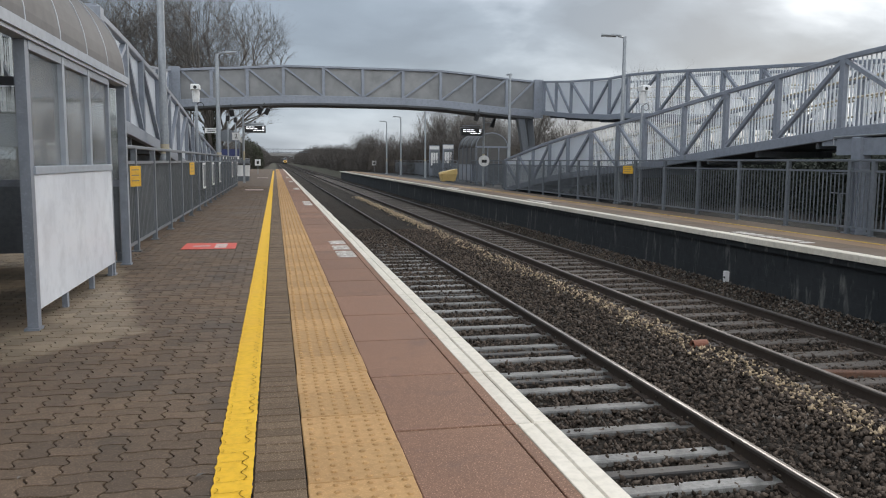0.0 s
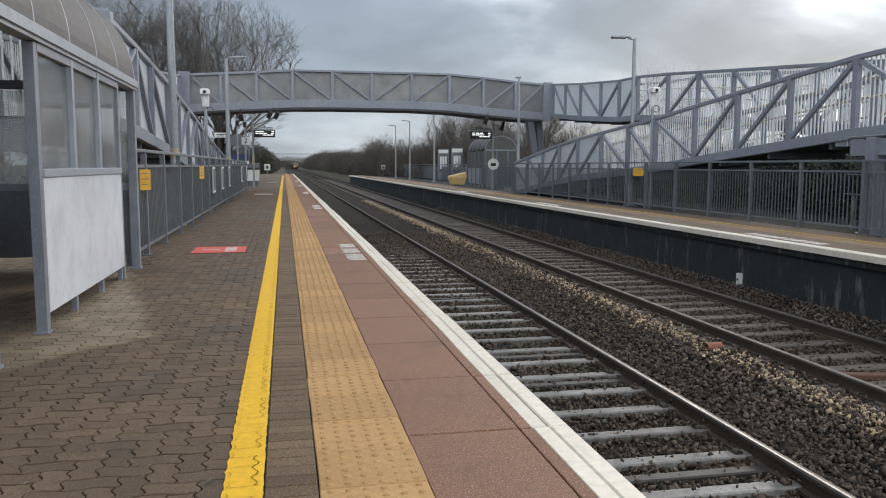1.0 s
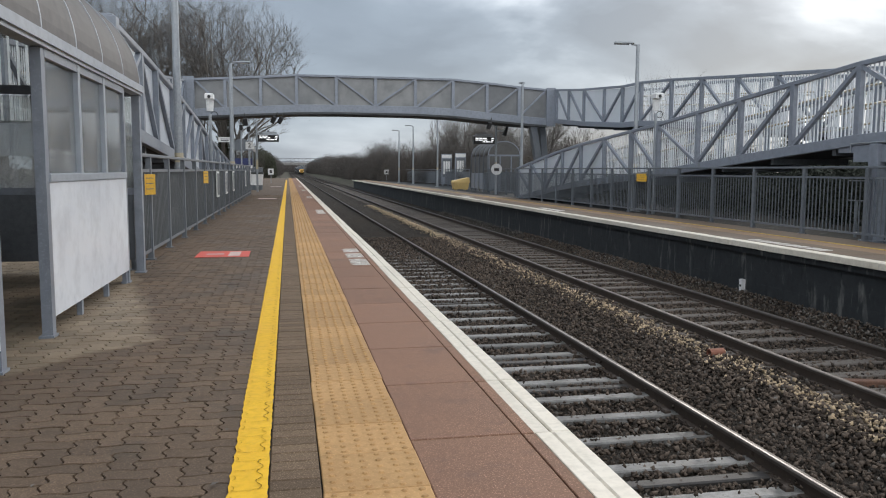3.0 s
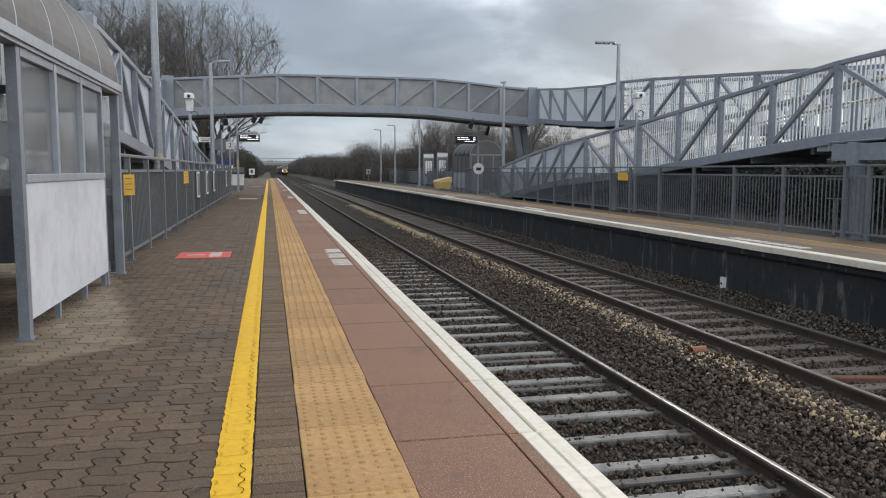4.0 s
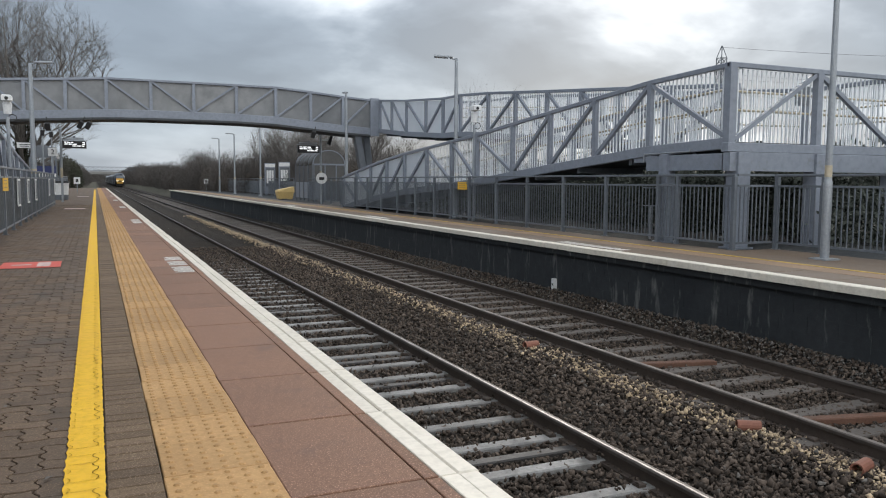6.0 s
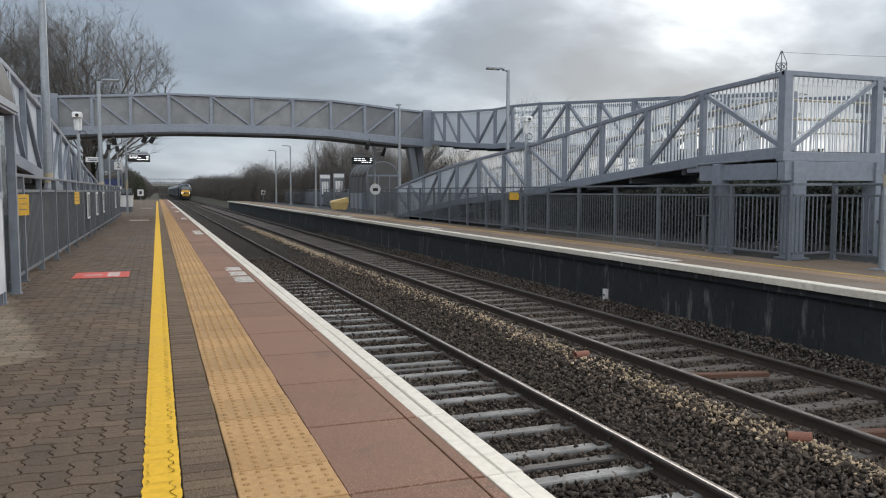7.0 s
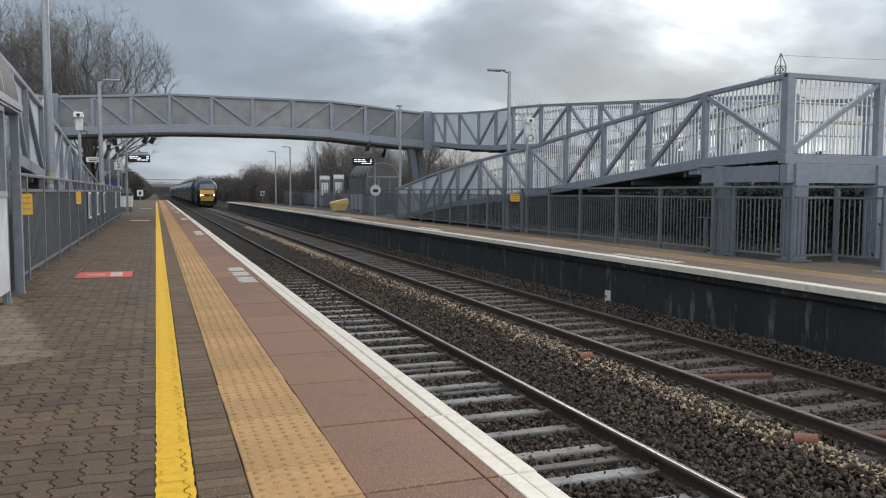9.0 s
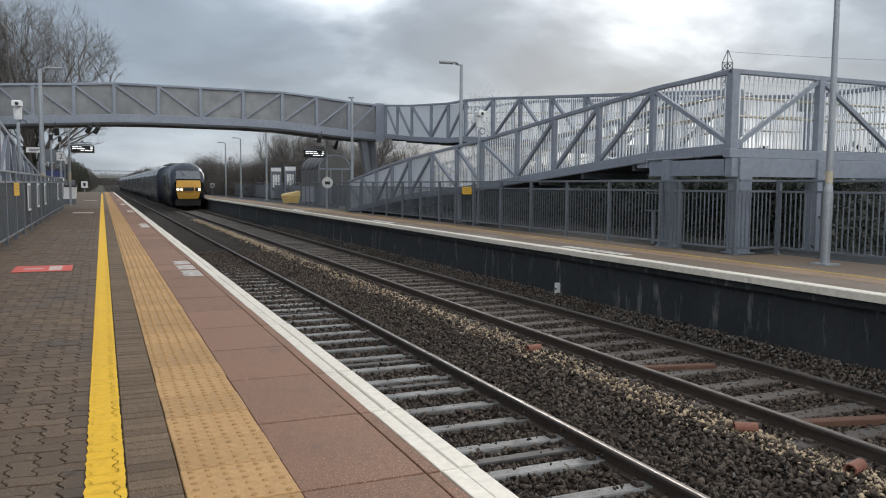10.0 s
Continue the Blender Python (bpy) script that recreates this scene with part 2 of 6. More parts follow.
M = {
    "steel": material("blue_grey_painted_steel", (0.205, 0.226, 0.268), (0.252, 0.276, 0.322), 0.42, big=0.7, fine=9, bump=0.05, c3=(0.16, 0.165, 0.17), stain=0.15, grain=60),
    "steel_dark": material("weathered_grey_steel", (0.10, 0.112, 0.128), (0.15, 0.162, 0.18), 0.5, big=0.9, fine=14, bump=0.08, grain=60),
    "galv": material("galvanised_steel", (0.27, 0.29, 0.315), (0.36, 0.38, 0.40), 0.42, metal=0.35, big=2.0, fine=22, bump=0.05, grain=90),
    "bar": material("pale_galvanised_bars", (0.78, 0.80, 0.83), (0.84, 0.86, 0.88), 0.45, big=1.4, fine=12, bump=0.04, grain=0),
    # same fence steel, coloured darker for the weaker light on the near bars
    "fence_dim": material("weak_light_fence_steel", (0.085, 0.094, 0.100), (0.12, 0.13, 0.138), 0.55, big=1.3, fine=14, bump=0.05, grain=0),
    "fence": material("grey_fence_steel", (0.125, 0.140, 0.160), (0.170, 0.188, 0.210), 0.48, metal=0.1, big=1.3, fine=14, bump=0.05, grain=0),
    # broad light and dark tones imitate daylight showing unevenly through the bridge sheets
    "panel": material("backlight_toned_grey_panels", (0.140, 0.147, 0.156), (0.262, 0.264, 0.266), 0.45, big=0.22, fine=1.3, bump=0.03, spread=0.09, c3=(0.20, 0.205, 0.21), stain=0.4, grain=0),
    "pale_sheet": see_through_sheet("pale_translucent_sheet", (0.80, 0.83, 0.87), 0.5),
    "tan": material("tan_coated_handrail", (0.42, 0.36, 0.25), (0.52, 0.45, 0.33), 0.5, big=2, fine=15, bump=0.04, grain=0),
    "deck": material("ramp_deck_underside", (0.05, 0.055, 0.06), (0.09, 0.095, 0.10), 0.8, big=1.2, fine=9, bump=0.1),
    "paver": material("brown_grey_block_paving", (0.080, 0.051, 0.031), (0.132, 0.088, 0.056), 0.66, spec=0.40, big=0.9, fine=30, bump=0.4, c3=(0.060, 0.045, 0.031), stain=0.4, per_piece=0.2, depth=0.004, rough2=0.85, grain=150, gmix=0.75, dust=(0.25, 0.195, 0.135)),
    "joint": material("paving_joint_grit", (0.030, 0.026, 0.022), (0.055, 0.047, 0.04), 0.9, big=2, fine=60, bump=0.5, depth=0.004),
    "soldier": material("grey_brown_edging_blocks", (0.102, 0.068, 0.043), (0.158, 0.110, 0.071), 0.8, spec=0.22, big=1.2, fine=40, bump=0.4, per_piece=0.18, depth=0.003, grain=150, gmix=0.9),
    "yellow": material("worn_yellow_line_paint", (0.80, 0.455, 0.022), (0.86, 0.52, 0.035), 0.6, spec=0.25, big=3.0, fine=24, bump=0.25, c3=(0.60, 0.37, 0.03), stain=0.15, per_piece=0.05, depth=0.003, grain=0),
    "seam": material("dirty_paint_seam", (0.16, 0.09, 0.02), (0.30, 0.17, 0.03), 0.7, spec=0.2, big=4, fine=40, bump=0.0, grain=0),
    "seam_faint": material("filled_paint_seam", (0.50, 0.285, 0.02), (0.64, 0.37, 0.025), 0.7, spec=0.2, big=4, fine=40, bump=0.0, grain=0),
    "tactile": material("buff_tactile_paving", (0.385, 0.220, 0.088), (0.465, 0.280, 0.122), 0.7, spec=0.3, big=1.6, fine=26, bump=0.2, c3=(0.27, 0.175, 0.075), stain=0.2, per_piece=0.12, depth=0.003, grain=100, gmix=0.5),
    "coping": material("red_brown_coping_slab", (0.174, 0.090, 0.056), (0.232, 0.126, 0.082), 0.7, spec=0.28, big=1.1, fine=30, bump=0.3, c3=(0.135, 0.080, 0.062), stain=0.35, per_piece=0.12, depth=0.003, grain=130, gmix=1.0),
    "white": material("white_edge_paint", (0.66, 0.595, 0.495), (0.75, 0.69, 0.60), 0.55, big=1.6, fine=20, bump=0.2, c3=(0.40, 0.37, 0.32), stain=0.15, per_piece=0.05, depth=0.003, grain=0),
    "wall": material("soot_blackened_platform_wall", (0.013, 0.016, 0.019), (0.032, 0.035, 0.038), 0.8, big=1.1, fine=7, bump=0.6, c3=(0.19, 0.187, 0.175), stain=0.26, depth=0.02, grain=70, streak=True),
    "ballast": material("dark_stone_ballast", (0.024, 0.0195, 0.016), (0.042, 0.034, 0.027), 0.9, spec=0.15, big=0.6, fine=26, bump=1.0, c3=(0.035, 0.030, 0.026), stain=0.4, depth=0.05, grain=45),
    "stone": material("loose_ballast_stones", (0.050, 0.0375, 0.0295), (0.108, 0.083, 0.066), 0.85, spec=0.2, big=0.7, fine=40, bump=0.3, c3=(0.05, 0.042, 0.036), stain=0.4, per_piece=0.75, grain=120),
    "stone_pale": material("pale_new_ballast_stones", (0.36, 0.265, 0.165), (0.50, 0.385, 0.255), 0.75, big=1.4, fine=40, bump=0.3, per_piece=0.4, grain=120),
    "concrete": material("weathered_concrete_sleeper", (0.105, 0.10, 0.095), (0.285, 0.278, 0.268), 0.6, spec=0.3, big=1.8, fine=24, bump=0.25, c3=(0.085, 0.08, 0.074), stain=0.5, per_piece=0.3, grain=160),
    "timber_red": material("red_stained_timber", (0.11, 0.058, 0.040), (0.155, 0.085, 0.06), 0.8, spec=0.2, big=3, fine=30, bump=0.4, c3=(0.08, 0.055, 0.042), stain=0.4, grain=90),
    "timber": material("old_timber_sleeper", (0.066, 0.054, 0.046), (0.115, 0.098, 0.086), 0.8, big=1.6, fine=22, bump=0.5, c3=(0.05, 0.04, 0.034), stain=0.3, per_piece=0.25, grain=90),
    "terracotta": material("red_terracotta", (0.20, 0.075, 0.047), (0.27, 0.115, 0.075), 0.7, big=3, fine=30, bump=0.3, grain=120),
    "rail_head": material("polished_rail_head", (0.25, 0.235, 0.225), (0.34, 0.315, 0.30), 0.40, metal=1.0, big=1.2, fine=14, bump=0.02, grain=0),
    "rail_old": material("dull_rail_head", (0.085, 0.070, 0.060), (0.13, 0.11, 0.098), 0.55, metal=0.5, big=1.2, fine=14, bump=0.05, grain=0),
    "rail_web": material("rusty_rail_web", (0.045, 0.032, 0.025), (0.075, 0.055, 0.043), 0.75, big=2, fine=20, bump=0.2, grain=80),
    "soil": material("rough_grass_and_soil", (0.042, 0.041, 0.027), (0.075, 0.066, 0.044), 0.95, big=0.25, fine=3.5, bump=0.8, c3=(0.06, 0.05, 0.035), stain=0.4, depth=0.1),
    "tarmac": material("far_platform_tarmac", (0.118, 0.080, 0.052), (0.172, 0.120, 0.080), 0.6, big=0.5, fine=20, bump=0.25, c3=(0.115, 0.090, 0.066), stain=0.3, depth=0.004, rough2=0.75, grain=180),
    "tile_red": material("orange_brown_platform_tiles", (0.215, 0.130, 0.074), (0.285, 0.182, 0.110), 0.68, big=0.8, fine=20, bump=0.25, c3=(0.2, 0.12, 0.075), stain=0.25, per_piece=0.1, depth=0.004, grain=160),
    "roof": material("brown_grey_polycarbonate", (0.095, 0.090, 0.090), (0.130, 0.124, 0.123), 0.6, spec=0.25, big=0.8, fine=6, bump=0.03, c3=(0.115, 0.107, 0.102), stain=0.25, grain=0),
    "roof_dark": material("dark_weathered_roof", (0.085, 0.082, 0.080), (0.12, 0.116, 0.112), 0.55, big=0.8, fine=6, bump=0.03, grain=0),
    "sheet": material("pale_aluminium_sheet", (0.72, 0.755, 0.82), (0.80, 0.835, 0.89), 0.36, metal=0.1, big=1.6, fine=5, bump=0.04, c3=(0.58, 0.62, 0.68), stain=0.2, grain=0),
    "frame": material("pale_grey_shelter_frame", (0.30, 0.33, 0.375), (0.37, 0.40, 0.445), 0.4, big=1.2, fine=9, bump=0.04, grain=0),
    "glass": pane_material("dirty_perspex"),
    "white_plastic": material("white_plastic", (0.70, 0.70, 0.70), (0.78, 0.78, 0.77), 0.4, big=2, fine=12, bump=0.02, grain=0),
    "yellow_far": material("faded_yellow_line", (0.42, 0.27, 0.05), (0.56, 0.37, 0.08), 0.65, spec=0.25, big=2.0, fine=24, bump=0.2, c3=(0.24, 0.17, 0.08), stain=0.5, depth=0.003, grain=0),
    "bar_dark": material("dark_creosoted_timber", (0.022, 0.019, 0.018), (0.040, 0.035, 0.032), 0.6, big=2, fine=25, bump=0.4, grain=90),
    "stone_mid": material("grey_ballast_flecks", (0.085, 0.076, 0.068), (0.165, 0.150, 0.136), 0.8, spec=0.2, big=1.0, fine=40, bump=0.3, per_piece=0.5, grain=120),
    "sticker_white": material("scuffed_sticker_white", (0.55, 0.40, 0.36), (0.66, 0.52, 0.48), 0.5, big=3, fine=25, bump=0.1, c3=(0.50, 0.20, 0.16), stain=0.3, grain=0),
    "black": material("black_plastic", (0.012, 0.012, 0.013), (0.022, 0.022, 0.023), 0.45, big=2, fine=12, bump=0.03, grain=0),
    "sign_yellow": material("yellow_sign", (0.70, 0.40, 0.03), (0.78, 0.46, 0.05), 0.5, big=5, fine=30, bump=0.02, grain=0),
    "red": material("red_floor_sticker", (0.62, 0.075, 0.045), (0.70, 0.10, 0.06), 0.45, big=3, fine=30, bump=0.1, c3=(0.45, 0.09, 0.07), stain=0.15, grain=0),
    "marking": material("worn_white_marking", (0.60, 0.565, 0.52), (0.70, 0.665, 0.62), 0.6, big=4, fine=40, bump=0.1, c3=(0.26, 0.19, 0.165), stain=0.3, grain=0),
    "navy": material("navy_blue_panel", (0.02, 0.03, 0.10), (0.03, 0.04, 0.13), 0.45, big=2, fine=12, bump=0.02, grain=0),
    "amber": material("lit_display_rows", (0.6, 0.6, 0.6), (0.7, 0.7, 0.7), 0.5, bump=0, grain=0, emit=(0.9, 0.92, 0.95, 0.9)),
    "bark": material("grey_brown_bark", (0.085, 0.074, 0.064), (0.125, 0.110, 0.096), 0.9, big=1.4, fine=12, bump=0.4, per_piece=0.15, grain=0),
    "twig": material("bare_winter_twigs", (0.115, 0.103, 0.094), (0.175, 0.158, 0.143), 0.9, big=0.10, fine=2, bump=0.0, per_piece=0.25, grain=0),
    "wood": material("far_winter_woodland", (0.066, 0.059, 0.054), (0.112, 0.099, 0.090), 0.95, big=0.06, fine=0.8, bump=0.0, c3=(0.075, 0.075, 0.052), stain=0.2, per_piece=0.35, grain=0),
    "leaf_far": material("dull_far_evergreen", (0.045, 0.050, 0.034), (0.080, 0.084, 0.058), 0.95, spec=0.05, big=0.5, fine=5, bump=0.0, per_piece=0.35, grain=0),
    "thicket": material("dark_thicket", (0.064, 0.055, 0.047), (0.102, 0.087, 0.073), 1.0, spec=0.05, big=0.5, fine=4.0, bump=0.8, depth=0.3, grain=9.0, gmix=0.6),
    "leaf": material("dark_evergreen_leaves", (0.066, 0.074, 0.064), (0.105, 0.114, 0.096), 0.9, spec=0.08, big=0.5, fine=5, bump=0.0, per_piece=0.4, grain=0),
    "grit": material("yellow_grit_plastic", (0.60, 0.42, 0.16), (0.68, 0.50, 0.22), 0.5, big=2, fine=10, bump=0.05, c3=(0.45, 0.3, 0.09), stain=0.2, grain=0),
    "train_body": material("dark_blue_train_paint", (0.008, 0.011, 0.020), (0.014, 0.018, 0.030), 0.3, big=0.4, fine=3, bump=0.02, local=True, grain=0),
    "train_coach": material("slate_blue_coach_paint", (0.060, 0.070, 0.085), (0.085, 0.096, 0.112), 0.24, big=0.4, fine=3, bump=0.02, local=True, grain=0),
    "train_roof": material("grey_train_roof", (0.24, 0.25, 0.26), (0.31, 0.32, 0.33), 0.4, big=0.6, fine=4, bump=0.03, local=True, grain=0),
    "train_yellow": material("yellow_train_nose", (0.74, 0.39, 0.065), (0.80, 0.45, 0.09), 0.4, big=1.0, fine=6, bump=0.02, local=True, c3=(0.5, 0.33, 0.06), stain=0.2, grain=0),
    "train_glass": material("dark_train_glass", (0.10, 0.11, 0.125), (0.13, 0.14, 0.155), 0.08, big=1.0, fine=6, bump=0.0, local=True, grain=0),
    "train_under": material("black_underframe", (0.010, 0.010, 0.010), (0.020, 0.019, 0.018), 0.8, big=1.0, fine=8, bump=0.1, local=True, grain=0),
    "lamp_on": material("lit_headlamp", (0.9, 0.9, 0.85), (0.9, 0.9, 0.85), 0.3, bump=0, grain=0, emit=(1.0, 0.93, 0.78, 4.0)),
}


# ---------------------------------------------------------------- mesh helpers
class Geo:
    """Collects vertices and faces of one mesh."""

    def __init__(self):
        self.v, self.f = [], []

    def add(self, vs, fs):
        k = len(self.v)
        self.v.extend(vs)
        self.f.extend(tuple(i + k for i in f) for f in fs)
        return self

    def box(self, x0, x1, y0, y1, z0, z1, ch=0.0):
        if ch <= 0:
            vs = [(x, y, z) for z in (z0, z1) for y in (y0, y1) for x in (x0, x1)]
            return self.add(vs, [(0, 2, 3, 1), (4, 5, 7, 6), (0, 1, 5, 4), (2, 6, 7, 3), (0, 4, 6, 2), (1, 3, 7, 5)])
        a = [(x0, y0), (x1, y0), (x1, y1), (x0, y1)]
        s = [(x0 + ch, y0 + ch), (x1 - ch, y0 + ch), (x1 - ch, y1 - ch), (x0 + ch, y1 - ch)]
        vs = [(*p, z0) for p in a] + [(*p, z1 - ch) for p in a] + [(*p, z1) for p in s]
        fs = [(3, 2, 1, 0), (8, 9, 10, 11)]
        for i in range(4):
            j = (i + 1) % 4
            fs += [(i, j, 4 + j, 4 + i), (4 + i, 4 + j, 8 + j, 8 + i)]
        return self.add(vs, fs)

    def beam(self, p, q, w, h, up=(0, 0, 1), ch=0.0):
        p, q = Vector(p), Vector(q)
        d = (q - p).normalized()
        side = d.cross(Vector(up))
        if side.length < 1e-5:
            side = d.cross(Vector((1, 0, 0)))
        side.normalize()
        u = side.cross(d)
        if ch > 0:
            o = [(-w / 2 + ch, -h / 2), (w / 2 - ch, -h / 2), (w / 2, -h / 2 + ch), (w / 2, h / 2 - ch), (w / 2 - ch, h / 2), (-w / 2 + ch, h / 2), (-w / 2, h / 2 - ch), (-w / 2, -h / 2 + ch)]
        else:
            o = [(-w / 2, -h / 2), (w / 2, -h / 2), (w / 2, h / 2), (-w / 2, h / 2)]
        n = len(o)
        vs = [tuple(c + side * a + u * b) for c in (p, q) for a, b in o]
        fs = [tuple(range(n - 1, -1, -1)), tuple(range(n, 2 * n))]
        fs += [(i, (i + 1) % n, n + (i + 1) % n, n + i) for i in range(n)]
        return self.add(vs, fs)

    def tube(self, p, q, r0, r1=None, seg=12, caps=True):
        p, q = Vector(p), Vector(q)
        r1 = r0 if r1 is None else r1
        d = (q - p).normalized()
        a = d.orthogonal().normalized()
        b = d.cross(a)
        vs = []
        for c, r in ((p, r0), (q, r1)):
            for i in range(seg):
                t = 2 * math.pi * i / seg
                vs.append(tuple(c + a * (r * math.cos(t)) + b * (r * math.sin(t))))
        fs = [(i, (i + 1) % seg, seg + (i + 1) % seg, seg + i) for i in range(seg)]
        if caps:
            fs += [tuple(range(seg - 1, -1, -1)), tuple(range(seg, 2 * seg))]
        return self.add(vs, fs)

    def path(self, pts, r, seg=8):
        """One bent tube through the points."""
        P = [Vector(p) for p in pts]
        n = len(P)
        ref = (P[1] - P[0]).orthogonal().normalized()
        vs = []
        for k in range(n):
            d = (P[min(k + 1, n - 1)] - P[max(k - 1, 0)]).normalized()
            a = (ref - d * ref.dot(d)).normalized()
            ref, b = a, d.cross(a)
            for i in range(seg):
                t = 2 * math.pi * i / seg
                vs.append(tuple(P[k] + a * (r * math.cos(t)) + b * (r * math.sin(t))))
        fs = [(k * seg + i, k * seg + (i + 1) % seg, (k + 1) * seg + (i + 1) % seg, (k + 1) * seg + i) for k in range(n - 1) for i in range(seg)]
        fs += [tuple(range(seg - 1, -1, -1)), tuple(range((n - 1) * seg, n * seg))]
        return self.add(vs, fs)

    def prism(self, outline, z0, z1, ch=0.0):
        """Upright prism on a flat outline; the top is drawn in by ch."""
        n = len(outline)
        cx, cy = sum(p[0] for p in outline) / n, sum(p[1] for p in outline) / n
        top = outline
        vs = [(*p, z0) for p in outline] + [(*p, z1 - ch) for p in outline]
        fs = [(i, (i + 1) % n, n + (i + 1) % n, n + i) for i in range(n)]
        if ch > 0:
            top = []
            for x, y in outline:
                d = math.hypot(x - cx, y - cy) or 1
                top.append((x - (x - cx) / d * ch, y - (y - cy) / d * ch))
            vs += [(*p, z1) for p in top]
            fs += [(n + i, n + (i + 1) % n, 2 * n + (i + 1) % n, 2 * n + i) for i in range(n)]
            fs.append(tuple(range(2 * n, 3 * n)))
        else:
            fs.append(tuple(range(n, 2 * n)))
        return self.add(vs, fs)

    def mesh(self, name, mat, smooth=False):
        me = bpy.data.meshes.new(name)
        me.from_pydata(self.v, [], self.f)
        me.materials.append(mat)
        if smooth:
            me.polygons.foreach_set("use_smooth", [True] * len(me.polygons))
        me.update()
        return me


def part(name, geo, mat, parent=None, label="", smooth=False, at=None):
    """Links a Geo (or a ready mesh) as one mesh object under a thing or a part."""
    me = geo if isinstance(geo, bpy.types.Mesh) else geo.mesh(name, mat, smooth)
    ob = new(name, me)
    if parent:
        ob.parent = parent
    if at is not None:
        ob.location = at
    return tagged(ob, label)


def thing(name, label, category, group="", at=(0, 0, 0)):
    ob = new(name)
    ob.location = at
    return tagged(ob, label, category, group)


def setting(name, geo, mat, label, category="", smooth=False):
    return tagged(part(name, geo, mat, None, label, smooth), "", category, "", "structure")


def interp(pts, y):
    pts = sorted(pts)
    if y <= pts[0][0]:
        return pts[0][1]
    for (a, za), (b, zb) in zip(pts, pts[1:]):
        if y <= b:
            return za + (zb - za) * (y - a) / (b - a)
    return pts[-1][1]


# ---------------------------------------------------------------- ground, platforms, track
NEAR_EDGE, FAR_EDGE, FAR_Z = 1.285, 7.83, 0.0
FAR_BACK = -0.085        # the far platform falls away from its edge
RAIL_Z = -0.915
RAILS = (2.05, 3.555, 5.60, 7.105)


def ground():
    prof = [(-1500, -0.5), (-60, -0.45), (-4.5, -0.12), (-3.6, -0.12), (0.2, -1.3), (8.9, -1.3), (12.2, -0.3), (13, -0.25), (60, -0.4), (1500, -0.5)]
    ys = [-200, -20, 0, 20, 40, 60, 80, 100, 130, 180, 260, 400, 700, 1400, 2500]
    g = Geo()
    n = len(prof)
    g.add([(x, y, z) for y in ys for x, z in prof], [(j * n + i, j * n + i + 1, (j + 1) * n + i + 1, (j + 1) * n + i) for j in range(len(ys) - 1) for i in range(n - 1)])
    setting("ground", g, M["soil"], "rough winter grass and soil beside the railway", "ground")


def bed_height(X, Y):
    """Ballast heaped over the sleeper ends and against the far wall, low between the rails."""
    z = np.where((X > 3.62) & (X < 5.2), 0.055, 0.0)
    z = z - (X < 3.5) * (0.010 - np.clip((Y - 11) * 0.004, 0, 0.020) - np.clip((Y - 19) * 0.008, 0, 0.055)) - ((X > 5.62) & (X < 7.08)) * 0.008
    return z + np.clip((X - 7.25) * 0.30, 0, 0.16)


def ballast_bed():
    rng = np.random.default_rng(4)
    xs = np.linspace(0.9, 8.3, 50)
    ys = np.concatenate([np.arange(-6, 30, 0.15), np.arange(30, 140, 1.5), np.arange(140, 900, 20.0)])
    X, Y = np.meshgrid(xs, ys)
    Z = -1.075 + rng.normal(0, 0.012, X.shape)
    c = np.minimum(np.abs(X - 2.8), np.abs(X - 6.35))
    Z -= np.clip((c - 1.35) * 0.25, 0, 0.06)
    Z += bed_height(X, Y)
    n = len(xs)
    g = Geo()
    g.v = [tuple(p) for p in np.stack([X, Y, Z], -1).reshape(-1, 3)]
    g.f = [(j * n + i, j * n + i + 1, (j + 1) * n + i + 1, (j + 1) * n + i) for j in range(len(ys) - 1) for i in range(n - 1)]
    ob = part("track_ballast", g, M["ballast"], None, "dark damp stone ballast between two railway tracks", True)
    tagged(ob, "", "ballast", "", "stuff")


